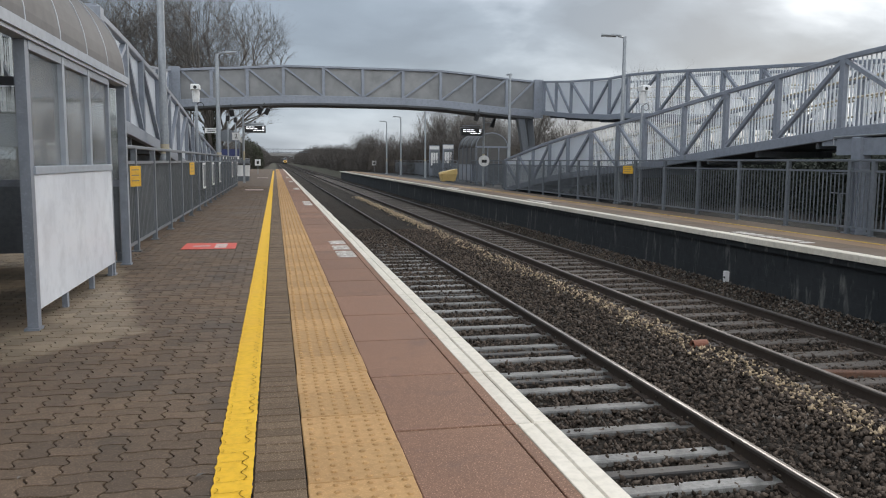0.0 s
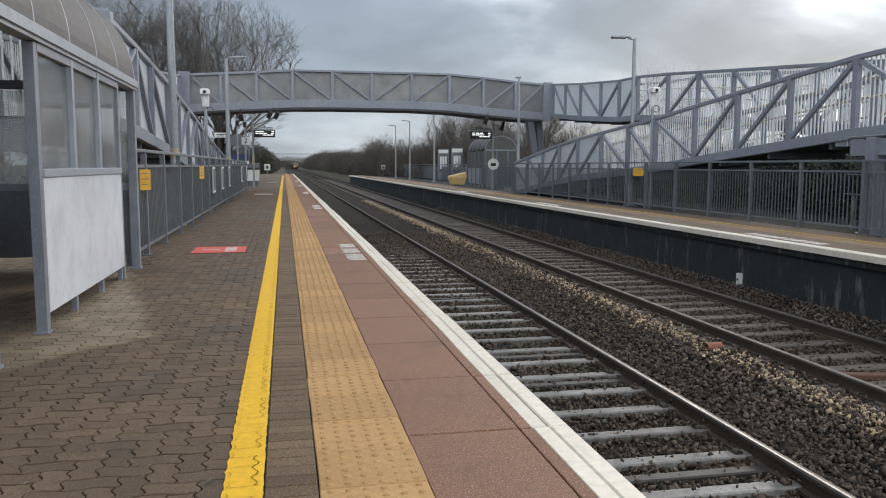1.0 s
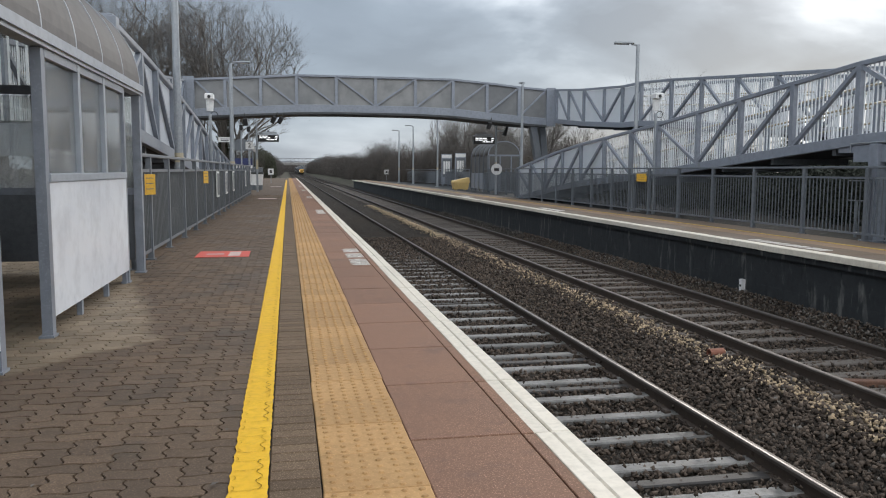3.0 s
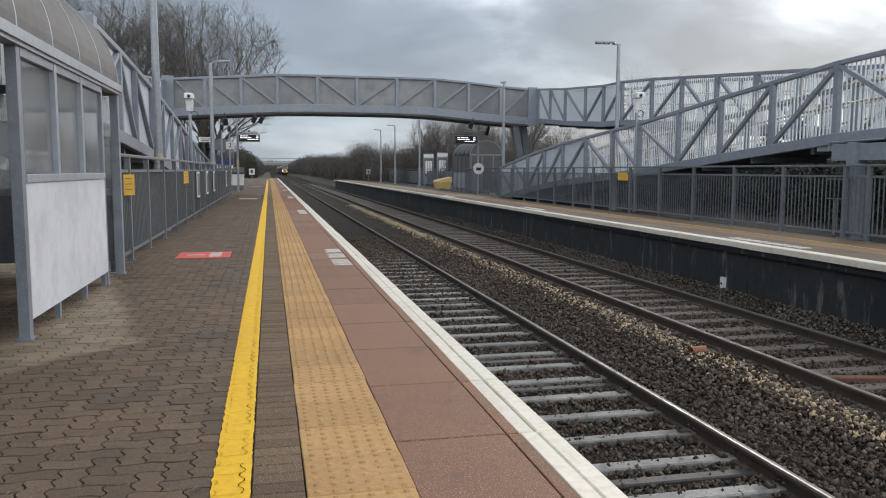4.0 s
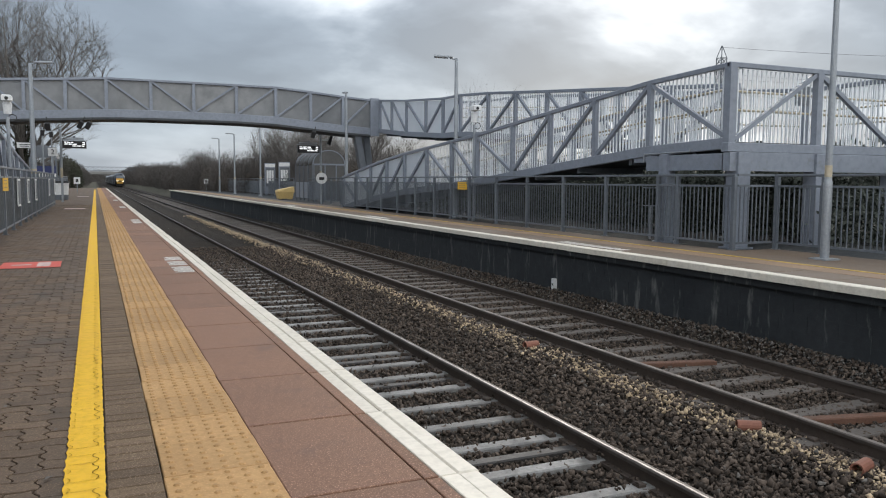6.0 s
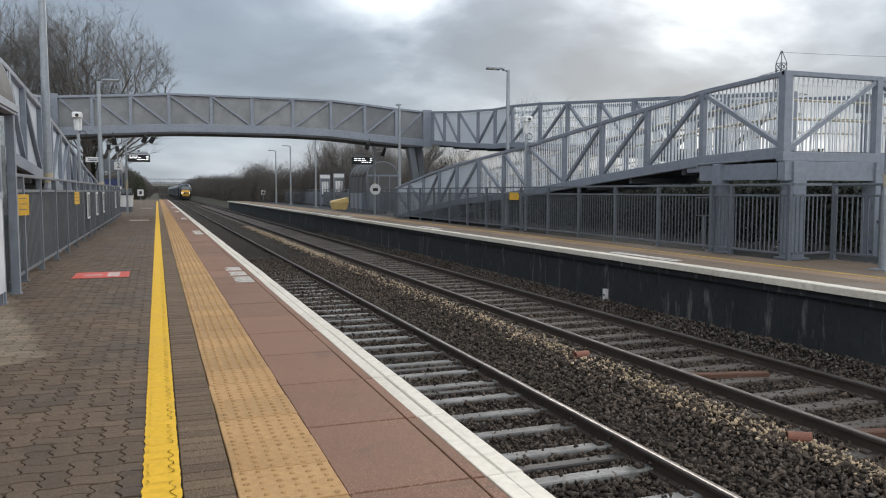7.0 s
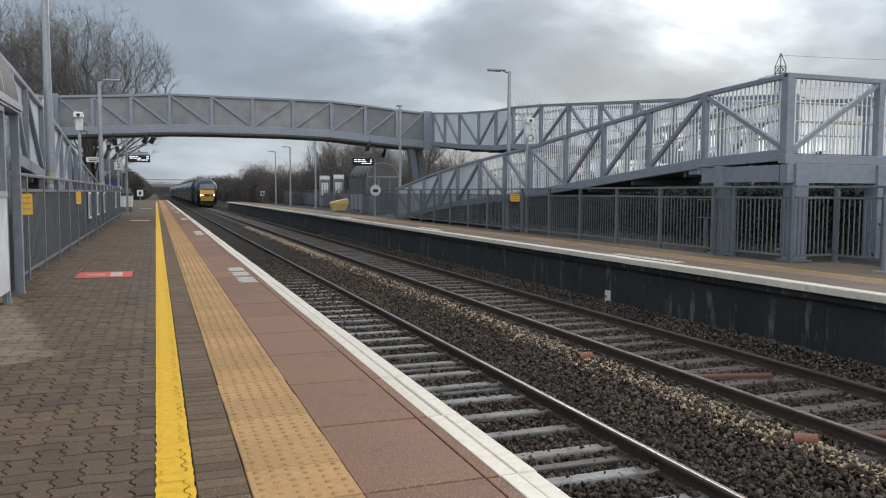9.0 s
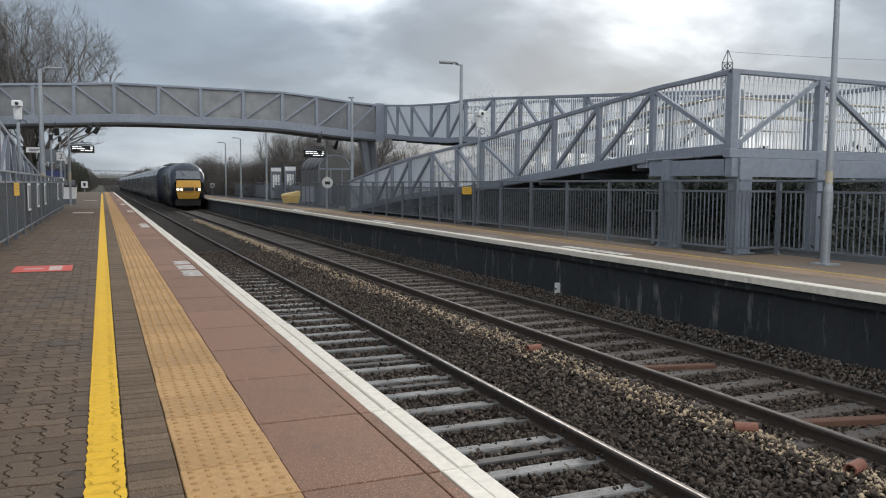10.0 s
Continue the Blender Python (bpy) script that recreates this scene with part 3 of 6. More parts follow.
def stones(name, count, mat, label, box_, size, seed, dens=None, lift=0.0, sleeper=False):
    """Loose stones: squashed, jittered six-cornered splinters in one mesh."""
    rng = np.random.default_rng(seed)
    x0, x1, y0, y1 = box_
    u = rng.random(count)
    Y = y0 + (y1 - y0) * u ** 1.7
    if sleeper:      # only on the tops of the concrete sleepers
        Y = 2.206 + 0.609 * np.round((Y - 2.206) / 0.609) + rng.uniform(-0.075, 0.075, count)
    X = rng.uniform(x0, x1, count) if dens is None else dens(rng, count, Y)
    octa = np.array([(1, 0, 0), (-1, 0, 0), (0, 1, 0), (0, -1, 0), (0, 0, 1), (0, 0, -1)], float)
    cf = np.array([(0, 2, 4), (2, 1, 4), (1, 3, 4), (3, 0, 4), (2, 0, 5), (1, 2, 5), (3, 1, 5), (0, 3, 5)])
    s = rng.uniform(size[0], size[1], (count, 1, 1)) * rng.uniform(0.6, 1.5, (count, 1, 3))
    P = octa[None] * s * 1.15 + rng.uniform(-0.45, 0.45, (count, 6, 3)) * s
    ang = rng.uniform(0, 2 * np.pi, (count, 3))
    for ax in range(3):
        c, sn = np.cos(ang[:, ax])[:, None], np.sin(ang[:, ax])[:, None]
        i, j = [(1, 2), (0, 2), (0, 1)][ax]
        a, b = P[:, :, i].copy(), P[:, :, j].copy()
        P[:, :, i], P[:, :, j] = a * c - b * sn, a * sn + b * c
    Z = -1.070 + rng.uniform(-0.005, 0.028, count) * (0.3 if sleeper else 1.0) + bed_height(X, Y) + lift
    P += np.stack([X, Y, Z], -1)[:, None, :]
    me = bpy.data.meshes.new(name)
    faces = (cf[None] + 6 * np.arange(count)[:, None, None]).reshape(-1, 3)
    me.vertices.add(count * 6)
    me.vertices.foreach_set("co", P.reshape(-1))
    me.loops.add(faces.size)
    me.loops.foreach_set("vertex_index", faces.reshape(-1))
    me.polygons.add(len(faces))
    me.polygons.foreach_set("loop_start", np.arange(0, faces.size, 3))
    me.update(calc_edges=True)
    me.materials.append(mat)
    tagged(new(name, me), label, "stones", "", "stuff")


def rails():
    for k, x in enumerate(RAILS):
        t = thing("rail", "polished running rail of the nearer track on sleepers" if k < 2 else "dull brown running rail of the further track", "rail", "running rails")
        w = Geo().box(x - 0.010, x + 0.010, -8, 900, RAIL_Z - 0.13, RAIL_Z - 0.03)
        w.box(x - 0.07, x + 0.07, -8, 900, RAIL_Z - 0.155, RAIL_Z - 0.128)
        part("web_and_foot", w, M["rail_web"], t)
        h = Geo()
        o = [(-0.036, -0.035), (0.036, -0.035), (0.036, -0.010), (0.026, 0.0), (-0.026, 0.0), (-0.036, -0.010)]
        vs = [(x + a, y, RAIL_Z + b) for y in (-8, 900) for a, b in o]
        h.add(vs, [(i, (i + 1) % 6, 6 + (i + 1) % 6, 6 + i) for i in range(6)])
        part("rail_head", h, M["rail_old"], t)
        if k < 2:
            part("running_band", Geo().box(x - 0.020, x - 0.004, -8, 900, RAIL_Z - 0.001, RAIL_Z + 0.0015), M["rail_head"], t, "bright worn running band")


def sleepers():
    def clips(parent, cx, y):
        for rx in (cx - 0.752, cx + 0.752):
            for s in (-1, 1):
                part("rail_clip", clip_mesh, None, parent, at=(rx + s * 0.105 - cx, 0, 0.0))
    g = Geo().box(-0.032, 0.032, -0.04, 0.04, -0.02, 0.03, 0.01)
    clip_mesh = g.mesh("rail_clip", M["rail_web"])
    con = Geo().box(-1.25, 1.25, -0.072, 0.072, -0.16, 0.0, 0.012).mesh("concrete_sleeper", M["concrete"])
    tim = Geo().box(-1.28, 1.28, -0.105, 0.105, -0.13, 0.0, 0.012).mesh("timber_sleeper", M["timber"])
    y, i = 2.206 - 0.609 * 4, 0
    while y < 130:
        near = new("concrete_sleeper", con)
        near.location = (2.80, y, -1.035)
        tagged(near, "weathered pale concrete sleeper under the nearer rails", "sleeper", "concrete sleepers")
        if y < 22:
            clips(near, 2.80, y)
        far = new("timber_sleeper", tim)
        far.location = (6.352, y + 0.3 + 0.05 * math.sin(i * 2.1), -1.045)
        tagged(far, "old dark sleeper half sunk in ballast under the further rails", "sleeper", "dark sleepers")
        if y < 22:
            clips(far, 6.352, y)
        y += 0.609
        i += 1
    # dark baulks laid between some of the concrete sleepers
    baulk = Geo().box(-1.2, 0.70, -0.06, 0.06, -0.12, 0.0, 0.012).mesh("dark_baulk", M["bar_dark"])
    for y in (5.56, 8.03, 9.22, 13.4, 19.5):
        ob = new("timber_baulk", baulk)
        ob.location = (2.80, y, -1.040)
        tagged(ob, "dark timber baulk lying between the concrete sleepers", "timber", "dark baulks")


W = 0.1033       # width of a block; it is twice as long
PAVE_X, PAVE_Y = -0.963, 4.239


def waved(x, y):
    """Where a point of the straight bond lies once the sides of the blocks are wavy."""
    return (x + 0.0125 * math.sin(2 * math.pi * (y - PAVE_Y) / W) + 0.003 * math.sin(5.1 * x + 3.3 * y),
            y + 0.0085 * math.sin(math.pi * (x - PAVE_X) / W + 0.4) + 0.0025 * math.sin(4.0 * x - 2.0 * y))


def paver_outline(i, j, upright, fine=True, gap=0.0036):
    """One interlocking block of the herringbone bond, counted in block widths from the bond's origin."""
    w, h = (1, 2) if upright else (2, 1)
    xa, xb = PAVE_X + i * W + gap, PAVE_X + (i + w) * W - gap
    ya, yb = PAVE_Y + j * W + gap, PAVE_Y + (j + h) * W - gap
    k = 6 if fine else 2
    pts = [(xa + (xb - xa) * q / (k * w), ya) for q in range(k * w)] + [(xb, ya + (yb - ya) * q / (k * h)) for q in range(k * h)]
    pts += [(xb - (xb - xa) * q / (k * w), yb) for q in range(k * w)] + [(xa, yb - (yb - ya) * q / (k * h)) for q in range(k * h)]
    return [waved(x, y) for x, y in pts]


def bond(x0, x1, y0, y1):
    """All blocks whose middle lies in the stretch: column, row and whether the block runs along the platform."""
    for j in range(int((y0 - PAVE_Y) / W) - 2, int((y1 - PAVE_Y) / W) + 2):
        for i in range(int((x0 - PAVE_X) / W) - 3, int((x1 - PAVE_X) / W) + 3):
            for upright, k in ((False, (i - j) % 4 == 0), (True, (i - j) % 4 == 3)):
                if k:
                    cx, cy = PAVE_X + (i + (0.5 if upright else 1)) * W, PAVE_Y + (j + (1 if upright else 0.5)) * W
                    if x0 < cx < x1 and y0 < cy < y1:
                        yield i, j, upright, cx, cy


def near_platform():
    body = Geo().box(-5.2, 1.20, -30, 116, -1.3, -0.16)
    body.box(-5.2, 1.16, -30, 116, -0.16, -0.05)
    plat = setting("platform_near", body, M["wall"], "dark brick platform base beside the nearer track", "platform")
    bed = Geo().box(-5.2, 0.10, -30, 116, -0.05, -0.012)
    part("paving_bed", bed, M["joint"], plat)
    # far stretch of plain paving, where the blocks are too small to tell apart
    part("far_paving", Geo().box(-5.2, -0.10, 40, 116, -0.011, -0.001), M["paver"], plat)
    part("back_paving", Geo().box(-5.2, -3.6, -30, 40, -0.011, -0.001), M["paver"], plat)
    part("near_paving", Geo().box(-3.6, -0.10, -30, 1.0, -0.011, -0.001), M["paver"], plat)
    part("far_edging", Geo().box(-0.10, 0.10, 40, 116, -0.011, -0.001), M["soldier"], plat)
    part("near_edging", Geo().box(-0.10, 0.10, -30, 1.0, -0.011, -0.001), M["soldier"], plat)
    yl = Geo()
    y = -30.0
    rnd = random.Random(5)
    pts_l, pts_r = [], []
    while y < 97:
        step = 0.028 if y < 12 else 0.2
        pts_l.append((-0.253 - 0.012 * max(0.0, min(1.0, (3.2 - y) / 1.2)) + 0.003 * math.sin(6.283 * y / 0.1125) + 0.004 * noise.noise((y * 3.0, 0.0, 2.0)) + rnd.uniform(-0.002, 0.002), y, 0.0045))
        pts_r.append((-0.104 + rnd.uniform(-0.004, 0.002), y, 0.0045))
        y += step
    n = len(pts_l)
    yl.add(pts_l + pts_r, [(i, n + i, n + i + 1, i + 1) for i in range(n - 1)])
    ob = part("yellow_line", yl, M["yellow"], plat, "worn yellow safety line painted on the paving")
    ob.modifiers.new("thickness", "SOLIDIFY").thickness = 0.003
    # block joints showing through the paint
    seam, faint = Geo(), Geo()
    for i, j, upright, cx, cy in bond(-0.40, 0.02, 1.0, 14.0):
        o = paver_outline(i, j, upright, True, 0.0)
        for (xa, ya), (xb, yb) in zip(o, o[1:] + o[:1]):
            if min(xa, xb) < -0.246 or max(xa, xb) > -0.110:
                continue
            along = abs(yb - ya) > abs(xb - xa)
            dx, dy = yb - ya, xa - xb
            d = math.hypot(dx, dy) or 1
            dark = along and xa > -0.165 and math.sin(cy * 9.0) > -0.6
            k = (0.0015 if dark else 0.0010) / d
            (seam if dark else faint).add([(xa - dx * k, ya - dy * k, 0.0084), (xb - dx * k, yb - dy * k, 0.0084), (xb + dx * k, yb + dy * k, 0.0084), (xa + dx * k, ya + dy * k, 0.0084)], [(0, 1, 2, 3)])
    tagged(part("faint_seams", faint, M["seam_faint"], plat), "", "", "", "stuff")
    tagged(part("paint_seams", seam, M["seam"], plat), "", "", "", "stuff")
    # tactile tiles
    tile = Geo().box(-0.207, 0.206, 0.0032, 0.3965, -0.05, 0.0, 0.004)
    for i in range(6):
        for j in range(6):
            cx, cy = -0.2 + 0.0667 * (i + 0.5), 0.0667 * (j + 0.5)
            o = [(cx + 0.0155 * math.cos(a * math.pi / 3), cy + 0.0155 * math.sin(a * math.pi / 3)) for a in range(6)]
            tile.prism(o, -0.002, 0.0065, 0.006)
    tm = tile.mesh("tactile_tile", M["tactile"])
    for k in range(-8, 285):
        y = 3.34 + 0.3985 * k
        ob = part("tactile_tile", tm, None, plat, at=(0.311 + rnd.uniform(-0.002, 0.002), y, rnd.uniform(-0.002, 0.002)))
        ob.rotation_euler = (rnd.uniform(-0.004, 0.004), 0, rnd.uniform(-0.006, 0.006))
    part("tile_bed", Geo().box(0.10, 1.19, -30, 116, -0.055, -0.030), M["joint"], plat)
    cop = Geo().box(0.520, 1.040, 0.005, 0.915, -0.06, 0.0, 0.004).mesh("coping_slab", M["coping"])
    cop2 = Geo().box(1.046, 1.106, 0.005, 0.915, -0.06, -0.001, 0.003).mesh("coping_strip", M["coping"])
    edge = Geo().box(1.191, NEAR_EDGE, 0.0015, 0.9185, -0.075, 0.001, 0.008).mesh("white_edge", M["white"])
    edge2 = Geo().box(1.110, 1.187, 0.0015, 0.9185, -0.075, 0.0, 0.003).mesh("white_strip", M["white"])
    for k in range(-6, 123):
        y = 3.862 + 0.9225 * k
        for nm, me in (("coping_slab", cop), ("coping_strip", cop2), ("white_edge", edge), ("white_strip", edge2)):
            part(nm, me, None, plat, at=(rnd.uniform(-0.002, 0.002) if nm[0] == "c" else rnd.uniform(-0.007, 0.005), y, rnd.uniform(-0.002, 0.001)))
    part("nosing", Geo().box(1.15, 1.265, -30, 116, -0.14, -0.076, 0.004), M["wall"], plat)
    # edging blocks
    sb = Geo().box(-0.099, 0.099, 0.003, 0.097, -0.05, 0.0, 0.004).mesh("edging_block", M["soldier"])
    more = Geo()
    for k in range(390):
        y = 1.0 + 0.1 * k
        if k < 200:
            part("edging_block", sb, None, plat, at=(0, y, rnd.uniform(-0.002, 0.001)))
        else:
            more.box(-0.099, 0.099, y + 0.003, y + 0.097, -0.05, 0.0)
    tagged(part("edging_blocks", more, M["soldier"], plat), "", "", "", "stuff")
    # wavy pavers in herringbone bond
    rest = Geo()
    made = 0
    for i, j, upright, cx, cy in bond(-3.75, -0.12, 1.0, 40.0):
        near = 2.6 < cy < 6.4 and cx > -1.75 and made < 300
        o = [(min(x, -0.1025), y) for x, y in paver_outline(i, j, upright, cy < 11)]
        dz = rnd.uniform(-0.0025, 0.0015)
        if near:
            made += 1
            part("paver", Geo().prism([(x - cx, y - cy) for x, y in o], -0.04, 0.0, 0.003), M["paver"], plat, at=(cx, cy, dz))
        else:
            rest.prism(o, -0.02 + dz, dz, 0.003 if cy < 10 else 0.0)
    tagged(part("pavers", rest, M["paver"], plat), "", "", "", "stuff")
    # worn step warnings near the edge: illegible worn letters as bars
    for y0 in (10.5, 22.6, 34.8, 47, 59.2):
        t = tagged(new("floor_marking"), "worn white stencilled wording on the red-brown slabs", "floor marking", "stencilled warnings")
        for i in range(12):
            if i in (4, 8):
                continue
            yy = y0 + 0.178 * i
            b = Geo().box(0.785, 1.02, yy, yy + 0.042, 0.001, 0.0045).box(0.785 + 0.05 * rnd.random(), 1.02, yy + 0.088, yy + 0.130, 0.001, 0.0045)
            xx = 0.80 + 0.17 * rnd.random()
            b.box(xx, xx + 0.035, yy + 0.043, yy + 0.087, 0.001, 0.0046)
            part("letter_bar", b, M["marking"], t)
    t = tagged(new("floor_sticker"), "red floor sticker with a white panel on the brown paving", "floor sticker")
    part("red_field", Geo().add([(-1.30, 11.68, 0.003), (-0.565, 11.68, 0.003), (-0.575, 12.48, 0.003), (-1.30, 12.51, 0.003), (-1.30, 11.68, 0.006), (-0.565, 11.68, 0.006), (-0.575, 12.48, 0.006), (-1.30, 12.51, 0.006)],
                                [(3, 2, 1, 0), (4, 5, 6, 7), (0, 1, 5, 4), (1, 2, 6, 5), (2, 3, 7, 6), (3, 0, 4, 7)]), M["red"], t)
    part("white_panel", Geo().box(-0.86, -0.70, 11.80, 12.36, 0.0065, 0.008), M["sticker_white"], t)
    part("white_stroke", Geo().box(-1.17, -0.93, 12.00, 12.14, 0.0065, 0.008), M["sticker_white"], t)
    for y in (34.0, 58.0):
        t = tagged(new("floor_sticker"), "pale scuffed floor sticker on the brown paving further along", "floor sticker")
        part("field", Geo().box(-1.25, -0.50, y, y + 0.8, 0.003, 0.006), M["sticker_white"], t)


def far_platform():
    z = FAR_Z
    plat = setting("platform_far", Geo().box(7.98, 16.5, -30, 98, -1.3, z - 0.10), M["wall"], "soot-blackened platform wall beside the further track", "platform")
    part("nosing", Geo().box(7.90, 8.0, -30, 98, z - 0.20, z - 0.118), M["wall"], plat)
    part("surface", Geo().add([(x, y, q) for y in (-30, 98) for x, q in ((9.17, z - 0.15), (10.75, z - 0.15), (10.75, FAR_BACK - 0.001), (9.17, z - 0.001))],
                              [(0, 1, 2, 3), (7, 6, 5, 4), (3, 2, 6, 7), (1, 5, 6, 2), (0, 3, 7, 4), (0, 4, 5, 1)]), M["tarmac"], plat)
    part("set_back_surface", Geo().box(10.752, 11.75, -30, 11.25, FAR_BACK - 0.10, FAR_BACK - 0.001), M["tarmac"], plat)
    part("back_ground", Geo().box(10.75, 16.5, -30, 98, FAR_BACK - 0.10, FAR_BACK - 0.03), M["soil"], plat)
    part("yellow_line", Geo().box(9.17, 9.26, -30, 97, z - 0.001, z + 0.004), M["yellow_far"], plat)
    e = Geo().box(FAR_EDGE, FAR_EDGE + 0.20, 0.003, 0.917, -0.098, 0.0, 0.010).mesh("white_edge", M["white"])
    s = Geo().box(FAR_EDGE + 0.204, 8.72, 0.004, 0.916, -0.06, 0.0, 0.004).mesh("coping_slab", M["tarmac"])
    t = Geo().box(8.724, 9.166, 0.002, 0.458, -0.05, 0.0, 0.003).mesh("platform_tile", M["tile_red"])
    part("tile_bed", Geo().box(8.0, 9.168, -30, 98, z - 0.10, z - 0.02), M["joint"], plat)
    rnd = random.Random(8)
    for k in range(0, 103):
        y = 3.2 + 0.92 * k
        part("white_edge", e, None, plat, at=(rnd.uniform(-0.004, 0.004), y, z + rnd.uniform(-0.003, 0.002)))
        part("coping_slab", s, None, plat, at=(0, y, z + rnd.uniform(-0.003, 0.001)))
        for j in (0, 0.46):
            part("platform_tile", t, None, plat, at=(0, y + j, z + rnd.uniform(-0.002, 0.001)))
    part("near_edge", Geo().box(FAR_EDGE, 9.168, -30, 3.2, z - 0.085, z), M["coping"], plat)
    # brick courses of the wall, faint under the soot
    course = Geo()
    for r in range(4):
        for k in range(60):
            y = 4.0 + 0.45 * k + (0.22 if r % 2 else 0)
            zz = -1.16 + r * 0.225
            course.box(7.976 - 0.003 * rnd.random(), 7.985, y + 0.003, y + 0.447, zz + 0.003, zz + 0.222)
    tagged(part("wall_blocks", course, M["wall"], plat), "", "", "", "stuff")
    for y0 in (12.4, 24.5, 36.6):
        tt = tagged(new("floor_marking"), "worn white stencilled wording beside the far platform edge", "floor marking", "stencilled warnings")
        for i in range(8):
            y = y0 - 1.2 + 0.26 * i
            part("letter_bar", Geo().box(8.12, 8.34, y, y + 0.17, z + 0.001, z + 0.005), M["marking"], tt)


# ---------------------------------------------------------------- footbridge and ramps
def truss_along_y(name, label, x, top, stations, dirs, depth=1.62, bars=True, diag=True, tan=True, sheet=None):
    """A ramp's side: top rail, bottom beam, posts, diagonals, upright bars, handrails, in the plane x."""
    t = thing(name, label, "ramp railing", "ramp railings")
    side = -1 if x < 4 else 1
    for (a, za), (b, zb) in zip(sorted(top), sorted(top)[1:]):
        part("top_rail", Geo().beam((x, a, za - 0.05), (x, b, zb - 0.05), 0.10, 0.10, ch=0.012), M["steel"], t)
        part("bottom_beam", Geo().beam((x, a, za - depth + 0.09), (x, b, zb - depth + 0.09), 0.12, 0.22, ch=0.01), M["steel"], t)
    post = Geo().box(-0.055, 0.055, -0.065, 0.065, 0.18, depth - 0.08).mesh("post", M["steel"])
    for y in stations:
        part("post", post, None, t, at=(x, y, interp(top, y) - depth))
    if diag:
        for (a, b), d in zip(zip(stations, stations[1:]), dirs):
            za, zb = interp(top, a), interp(top, b)
            p = (x, a + 0.05, za - 0.11) if d else (x, a + 0.05, za - depth + 0.22)
            q = (x, b - 0.05, zb - depth + 0.22) if d else (x, b - 0.05, zb - 0.11)
            part("diagonal", Geo().beam(p, q, 0.085, 0.085, up=(1, 0, 0)), M["steel"], t)
    if bars:
        h = depth - 0.30
        bar = Geo().box(-0.008, 0.008, -0.015, 0.015, 0.0, h).mesh("infill_bar", M["bar"])
        y = min(stations) + 0.1
        k = 0
        while y < max(stations) - 0.05:
            z = interp(top, y) - depth + 0.20
            if k < 300 and not (sheet and sheet[0] < y < sheet[1]):
                part("infill_bar", bar, None, t, at=(x + side * 0.05, y, z))
            k += 1
            y += 0.12
    if sheet:
        for a, b in zip(stations, stations[1:]):
            if a >= sheet[0] - 0.2 and b <= sheet[1] + 0.3:
                za, zb = interp(top, a), interp(top, b)
                xo = x + side * 0.05
                g = Geo().add([(xo + e, y, z) for e in (0, 0.012) for y, z in ((a, za - depth + 0.2), (b, zb - depth + 0.2), (b, zb - 0.11), (a, za - 0.11))],
                              [(0, 1, 2, 3), (7, 6, 5, 4), (0, 4, 5, 1), (1, 5, 6, 2), (2, 6, 7, 3), (3, 7, 4, 0)])
                part("infill_sheet", g, M["pale_sheet"], t, "pale translucent-looking infill sheet")
    if tan:
        for dz in (0.62, 0.98):
            pts = [(x + side * 0.13, y, z - depth + 0.16 + dz) for y, z in sorted(top)]
            part("handrail", Geo().path(pts, 0.024, 8), M["tan"], t, "tan coated tubular handrail")
    return t


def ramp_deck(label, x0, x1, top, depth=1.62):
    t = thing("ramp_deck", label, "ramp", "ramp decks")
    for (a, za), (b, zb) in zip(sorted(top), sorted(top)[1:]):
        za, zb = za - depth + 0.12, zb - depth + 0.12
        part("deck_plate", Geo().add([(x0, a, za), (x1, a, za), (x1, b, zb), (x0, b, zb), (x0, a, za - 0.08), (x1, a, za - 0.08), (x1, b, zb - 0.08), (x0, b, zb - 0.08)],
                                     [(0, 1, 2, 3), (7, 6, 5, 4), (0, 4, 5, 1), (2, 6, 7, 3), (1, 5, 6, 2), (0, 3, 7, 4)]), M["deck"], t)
    y = min(p[0] for p in top) + 1.0
    while y < max(p[0] for p in top):
        z = interp(top, y) - depth + 0.02
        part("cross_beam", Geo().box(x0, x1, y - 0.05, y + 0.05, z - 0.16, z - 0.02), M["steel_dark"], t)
        y += 2.1
    return t


RAMP_R = [(11.75, 3.46), (14.1, 3.38), (18.2, 3.05), (22.6, 2.68), (26.7, 2.42), (28.95, 2.28), (31.9, 2.02), (35.0, 1.66), (37.4, 1.38)]
RAMP_U = [(14.1, 3.46), (18.6, 3.85), (22.5, 4.17), (26.7, 4.53), (29.15, 4.69), (30.9, 4.72), (35.2, 5.02), (39.2, 5.39)]
RAMP_L = [(12.65, 3.40), (15.0, 3.30), (18.8, 3.06), (23.5, 2.66), (26.1, 2.38), (30.0, 2.01), (34.7, 1.66), (37.0, 1.42)]
RAMP_LU = [(15.0, 3.40), (18.6, 3.75), (26.7, 4.45), (30.9, 4.68), (39.2, 5.40)]


